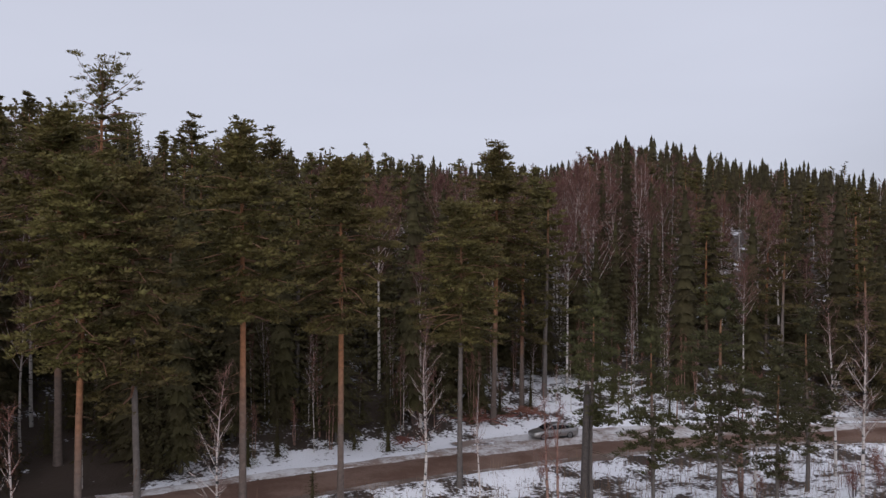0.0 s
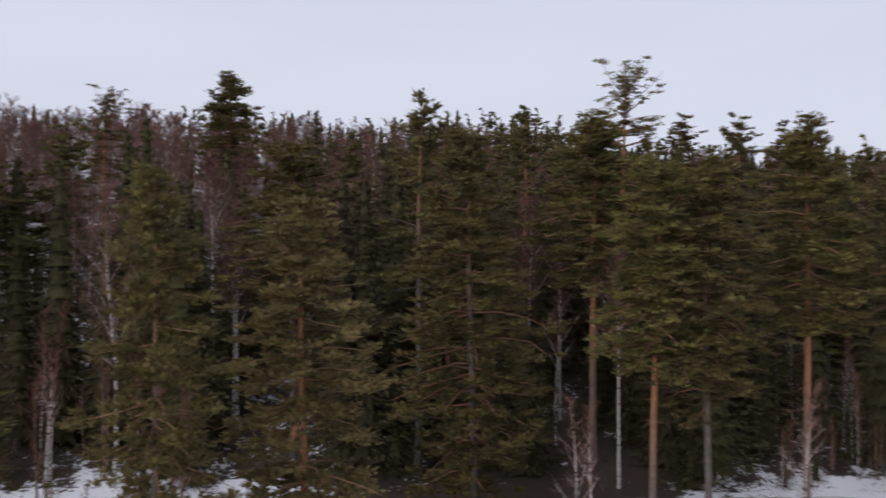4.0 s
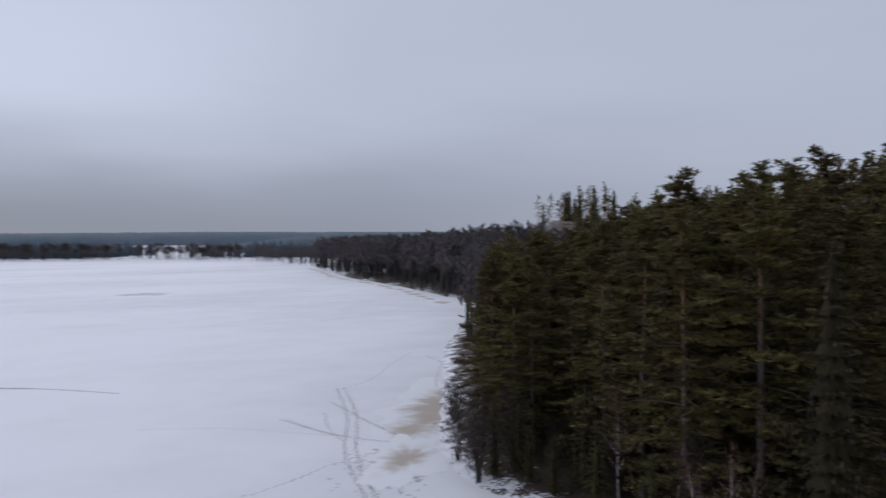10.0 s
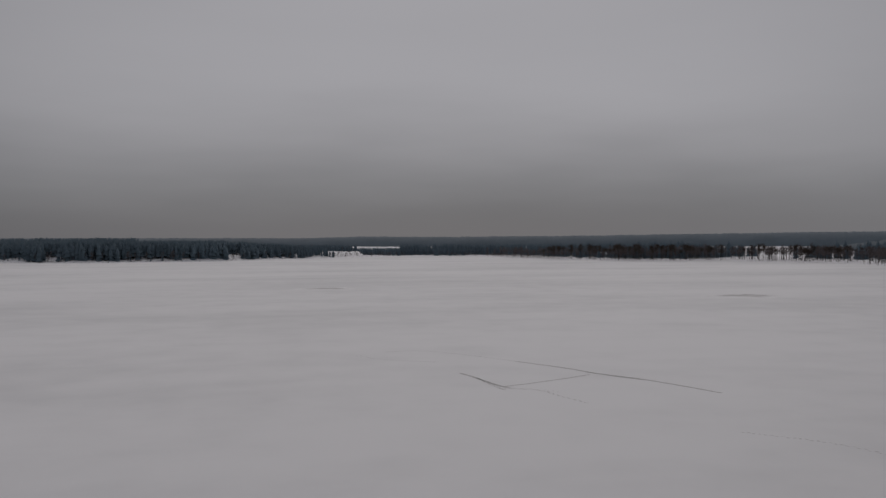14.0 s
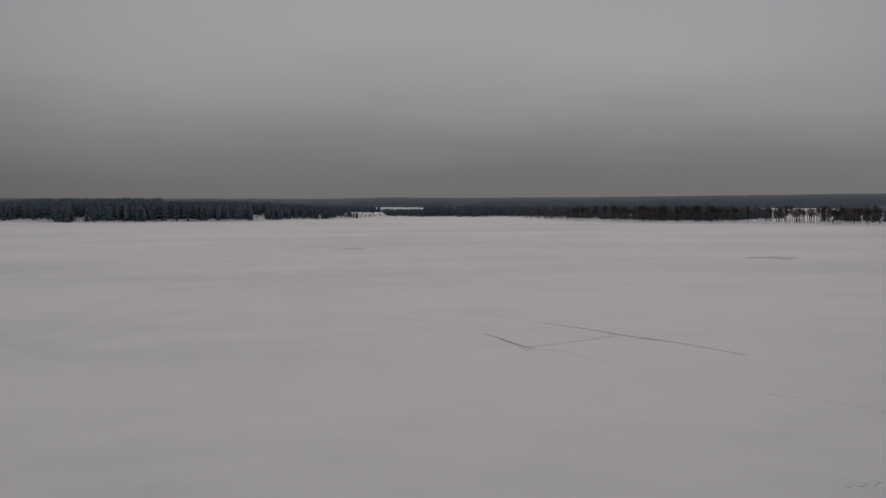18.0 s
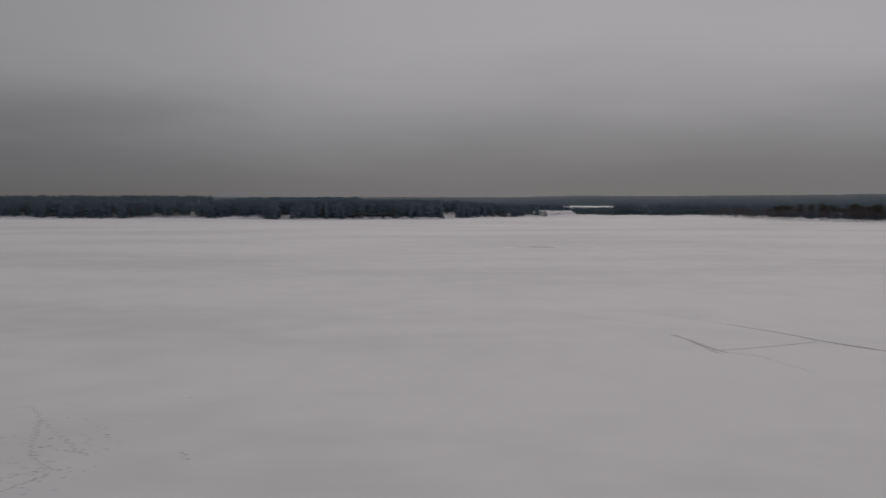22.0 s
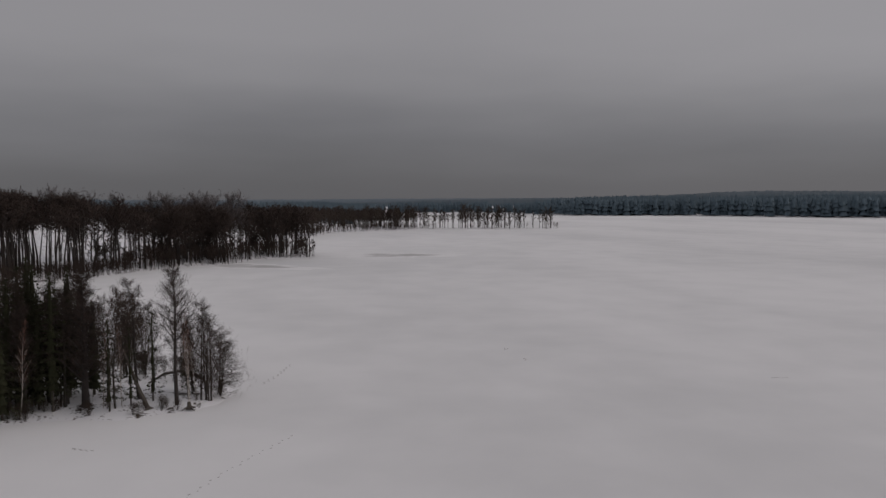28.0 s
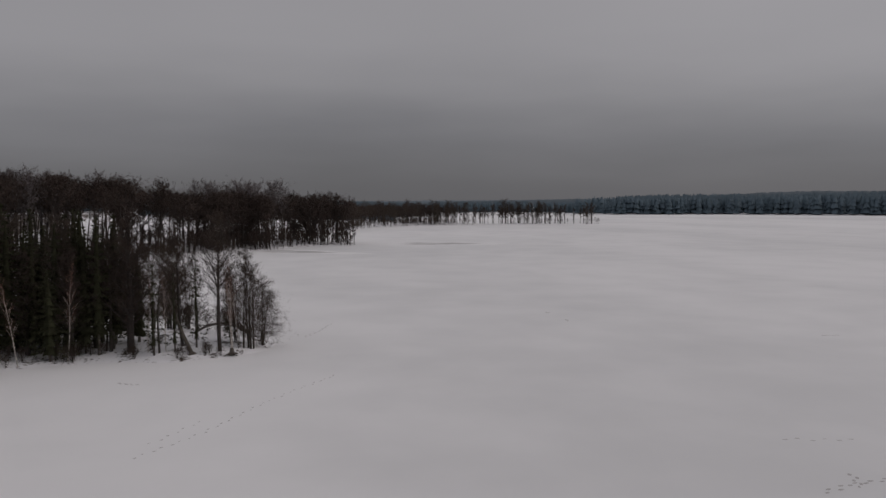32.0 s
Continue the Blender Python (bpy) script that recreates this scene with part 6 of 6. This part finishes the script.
lake_paths = [([(-51.6, -132.5), (-52.3, -130.0), (-53.3, -124.1), (-54.3, -118.8), (-55.2, -117.6)], 0.22, 0.30), ([(-53.0, -127.5), (-53.3, -120.0), (-53.8, -116.0)], 0.45, 0.28),
              ([(-54.3, -118.8), (-59.8, -120.7), (-66.5, -123.6), (-71.4, -126.1)], 0.3, 0.28), ([(-55.0, -117.1), (-61.1, -112.6)], 0.7, 0.24), ([(-53.6, -117.4), (-57.9, -115.6), (-59.7, -109.3), (-61.2, -104.0)], 0.6, 0.24),
              ([(-64.9, -143.0), (-70.4, -133.0), (-72.8, -126.9), (-76.9, -120.4), (-79.6, -114.1), (-82.5, -106.0)], 0.22, 0.32), ([(-72.0, -128.6), (-74.8, -122.8), (-77.4, -119.0)], 0.3, 0.3),
              ([(-38.6, -157.5), (-42.8, -151.2), (-51.1, -145.8)], 0.8, 0.26), ([(-44.7, -161.3), (-51.5, -161.7), (-58.5, -153.5), (-64.9, -143.0)], 0.6, 0.26)]
near_paths = [([(26.3, -45.0), (24.7, -50.4), (22.7, -55.3), (20.3, -60.1), (17.2, -64.3), (14.4, -65.5)], 0.6, 0.2), ([(20.5, -49.2), (19.0, -53.8), (17.3, -59.6), (15.2, -64.3)], 0.45, 0.22),
              ([(16.1, -65.6), (19.4, -69.7), (22.3, -76.7), (24.1, -81.4)], 0.55, 0.2), ([(15.3, -69.6), (19.4, -74.9), (23.5, -80.3), (27.5, -85.6), (29.9, -83.6)], 0.8, 0.2), ([(19.1, -71.3), (15.6, -69.8), (13.9, -69.5)], 0.8, 0.2),
              ([(29.1, -40.0), (31.7, -43.5), (35.0, -48.2), (33.9, -51.1), (33.6, -53.6)], 0.7, 0.2), ([(39.4, -68.9), (32.7, -69.7), (27.9, -72.2)], 1.0, 0.2), ([(28.9, -76.8), (25.0, -74.5), (22.7, -74.9)], 0.9, 0.2), ([(6.6, -69.9), (5.6, -67.8)], 0.7, 0.22)]
spit_paths = [([(56.7, -5.1), (52.5, -2.2), (48.6, 0.3), (43.9, 2.8), (39.8, 5.0), (35.7, 8.2)], 0.75, 0.14), ([(43.4, 4.9), (40.6, 6.4), (38.5, 7.7)], 0.9, 0.12), ([(30.9, -30.6), (30.2, -33.0), (29.5, -35.1)], 0.8, 0.17), ([(23.0, -31.2), (22.6, -28.8), (21.9, -26.6)], 0.5, 0.2), ([(24.0, -30.0), (22.0, -29.0)], 0.5, 0.18),
              ([(88.3, -1.2), (84.0, -2.4), (79.5, -3.0)], 0.9, 0.18), ([(88.2, -7.3), (82.5, -5.4), (77.9, -3.4)], 0.7, 0.2), ([(84.4, -36.3), (83.0, -36.0)], 0.5, 0.25), ([(92.0, -36.4), (91.0, -36.2)], 0.4, 0.3), ([(56.6, 10.9), (57.6, 12.4)], 0.3, 0.2), ([(65.5, -60.4), (66.0, -58.8)], 0.5, 0.25)]
for line, step, size in west_paths + lake_paths + near_paths + spit_paths:
    s = Soup()
    s.add(*oval_soup(*prints(line, step, size, 0.12, r7)))
    ob = new("track", mesh_from("track", *s.arrays(), [TRACK_SNOW]))
    tagged(ob, "line of footprints in the lake snow", "tracks", "tracks on the ice", kind="stuff")
# trodden place where the paths meet
c = np.array([-77.0, -51.6]) + (r7.normal(size=(460, 2)) * np.array([4.2, 2.0])) @ np.array([[0.86, 0.5], [-0.5, 0.86]])
g = r7.normal(size=(460, 2))
g /= np.linalg.norm(g, axis=1)[:, None]
s = Soup()
s.add(*oval_soup(c, g, r7.uniform(0.12, 0.28, 460)))
c = np.array([17.5, -68]) + r7.normal(size=(95, 2)) * np.array([3.0, 8])
g = r7.normal(size=(95, 2))
g /= np.linalg.norm(g, axis=1)[:, None]
s.add(*oval_soup(c, g, r7.uniform(0.1, 0.2, 95)))
ob = new("trodden_patch", mesh_from("trodden_patch", *s.arrays(), [TRACK_SNOW]))
tagged(ob, "trampled snow where footpaths meet", "tracks", kind="stuff")


def stain(name, label, x, y, sx, sy, turn, mat, seed, z, soft=0.55):
    """A flat patch of wet or bare ice that thins out to a ragged rim."""
    r = np.random.RandomState(seed)
    n, m = 72, 9
    th = np.arange(n) * 2 * math.pi / n
    rad = 1 + 0.16 * np.sin(3 * th + r.rand() * 6) + 0.10 * np.sin(7 * th + r.rand() * 6) + 0.07 * np.sin(13 * th + r.rand() * 6) + 0.05 * r.normal(size=n)
    u = np.linspace(0, 1, m + 1)[1:]
    v = np.stack([np.outer(u, np.cos(th) * rad * sx), np.outer(u, np.sin(th) * rad * sy), np.zeros((m, n))], -1).reshape(-1, 3)
    v = np.concatenate([[[0, 0, 0]], v])
    f = [(0, 1 + k, 1 + (k + 1) % n) for k in range(n)]
    for i in range(m - 1):
        for k in range(n):
            a, b, c, d = 1 + i * n + k, 1 + i * n + (k + 1) % n, 1 + (i + 1) * n + (k + 1) % n, 1 + (i + 1) * n + k
            f += [(a, d, c), (a, c, b)]
    me = mesh_from(name, v, f, [mat])
    wet = np.concatenate([[1.0], np.repeat(np.clip((1 - u) / soft, 0, 1), n)])
    me.attributes.new("litter", "FLOAT", "POINT").data.foreach_set("value", wet.astype(np.float32))
    ob = new(name, me)
    ob.matrix_basis = pose(x, y, z, 0, 0, turn)
    return tagged(ob, label, "ice patch")


WET_ICE = snow_material("wet_ice", (0.80, 0.80, 0.815), (0.47, 0.40, 0.335), 0.86, 1.3, 0.10, 0.1, scale2=0.7, litter=0.62)
THIN_ICE = snow_material("bare_ice", (0.80, 0.80, 0.815), (0.46, 0.455, 0.46), 0.86, 1.3, 0.08, 0.1, scale2=0.5, litter=0.5)
stain("wet_patch", "brownish wet patch on the lake ice", -102.5, -64.0, 24.0, 8.5, 25, WET_ICE, 1, 0.004, 0.75)
stain("wet_patch", "brown trampled wet patch on ice", -79.0, -52.0, 9.5, 4.0, 28, WET_ICE, 2, 0.008, 0.9)
stain("bare_ice_patch", "grey bare ice streak on the lake", -212, -291, 17, 12, 10, THIN_ICE, 3, 0.005)
stain("bare_ice_patch", "grey bare ice streak off the bay", 288, -62, 13, 22, -24, THIN_ICE, 4, 0.005)
stain("bare_ice_patch", "faint grey ice streak off the bay", 250, -8, 9, 24, -40, THIN_ICE, 7, 0.005)
stain("bare_ice_patch", "faint grey ice streak", -58, -385, 14, 9, 5, THIN_ICE, 5, 0.005)
# brown reeds and wet ice along the western shore
shore_line = resample(np.array([(-470, -455), (-430, -402), (-374, -337), (-338, -280), (-301, -228), (-263, -183), (-245, -160)], float), 12)
for k, ((x, y), (x2, y2)) in enumerate(zip(shore_line, shore_line[1:])):
    stain("reed_fringe", "brown wet ice and reeds at the lake's edge", x + 4.5, y - 3.0, 10.5, 4.2 + 1.6 * math.sin(k * 1.9), math.degrees(math.atan2(y2 - y, x2 - x)), WET_ICE, 40 + k, 0.010 + 0.002 * (k % 3), 0.8)

# stones and a bush out on the ice
lump("boulder", "grey boulder standing out of the ice", 305.7, -488.6, 2.4, 1.8, 2.0, STONE, 5, "boulder", 0.25, 0)
lump("boulder", "low grey boulder in the ice", 307.8, -489.5, 2.0, 1.5, 1.0, STONE, 6, "boulder", 0.25, 0)
lump("boulder", "low grey stone in lake ice", 373.1, -460.3, 2.0, 1.6, 1.2, STONE, 7, "boulder", 0.25, 0)
lump("boulder", "low stone beside a bush on ice", 382.3, -456.4, 2.0, 1.6, 1.2, STONE, 8, "boulder", 0.25, 0)
ALDERS[2].plant(386.0, -452.5, -0.1, "round leafless bush out on the ice", 0.6, 20, sxy=1.15)

# ---- houses on the far shore ----
WALLS = [material("house_wall", c, 0.8, scale=0.5, bump=0.1) for c in ((0.30, 0.16, 0.11), (0.45, 0.40, 0.33), (0.22, 0.20, 0.19))]
ROOF_SNOW = material("snowy_roof", (0.80, 0.80, 0.82), 0.7, dark=(0.7, 0.7, 0.73), scale=0.5)


def house(x, y, w, d, h, turn, wall, label, z=None):
    ob = thing("house", label, "house", "lakeside houses", pose(x, y, land1(x, y) if z is None else z, 0, 0, turn))
    part("wall", box_bm(w, d, h, (0, 0, h / 2 - 0.3)), wall, ob)
    bm = bmesh.new()
    rr = h * 0.75
    pts = [(-w / 2 - 0.5, -d / 2 - 0.6, h - 0.4), (-w / 2 - 0.5, 0, h + rr), (-w / 2 - 0.5, d / 2 + 0.6, h - 0.4), (-w / 2 - 0.5, d / 2 + 0.6, h - 0.1), (-w / 2 - 0.5, 0, h + rr + 0.35), (-w / 2 - 0.5, -d / 2 - 0.6, h - 0.1)]
    bm.free()
    part("roof", loft([pts, [(-p[0], p[1], p[2]) for p in pts]]), ROOF_SNOW, ob)
    for k in range(max(2, int(w / 4))):
        for s in (1, -1):
            win = part("window", box_bm(1.2, 0.10, 1.4, ((k + 0.5) * w / max(2, int(w / 4)) - w / 2, s * (d / 2 + 0.02), h * 0.5), 0), GLASS_DARK, ob)
    part("chimney", box_bm(0.8, 0.8, 1.8, (w * 0.2, 0.3, h + rr + 0.3)), STONE, ob)
    return ob


for k, (x, y, w, d, h, t) in enumerate(((-470, -1025, 12, 8, 4, 20), (-478, -985, 24, 9, 4, 10), (-560, -1000, 11, 8, 5, 40), (-575, -985, 10, 8, 4, 15), (-596, -985, 14, 8, 4, -20), (-630, -1010, 12, 9, 5, 30), (-300, -1330, 12, 9, 4, 0), (-350, -1300, 12, 9, 4, 25))):
    house(x, y, w, d, h, t, WALLS[k % 3], ("red wooden house with a snowy roof", "pale house with a snowy roof", "grey house under a snowy roof")[k % 3])
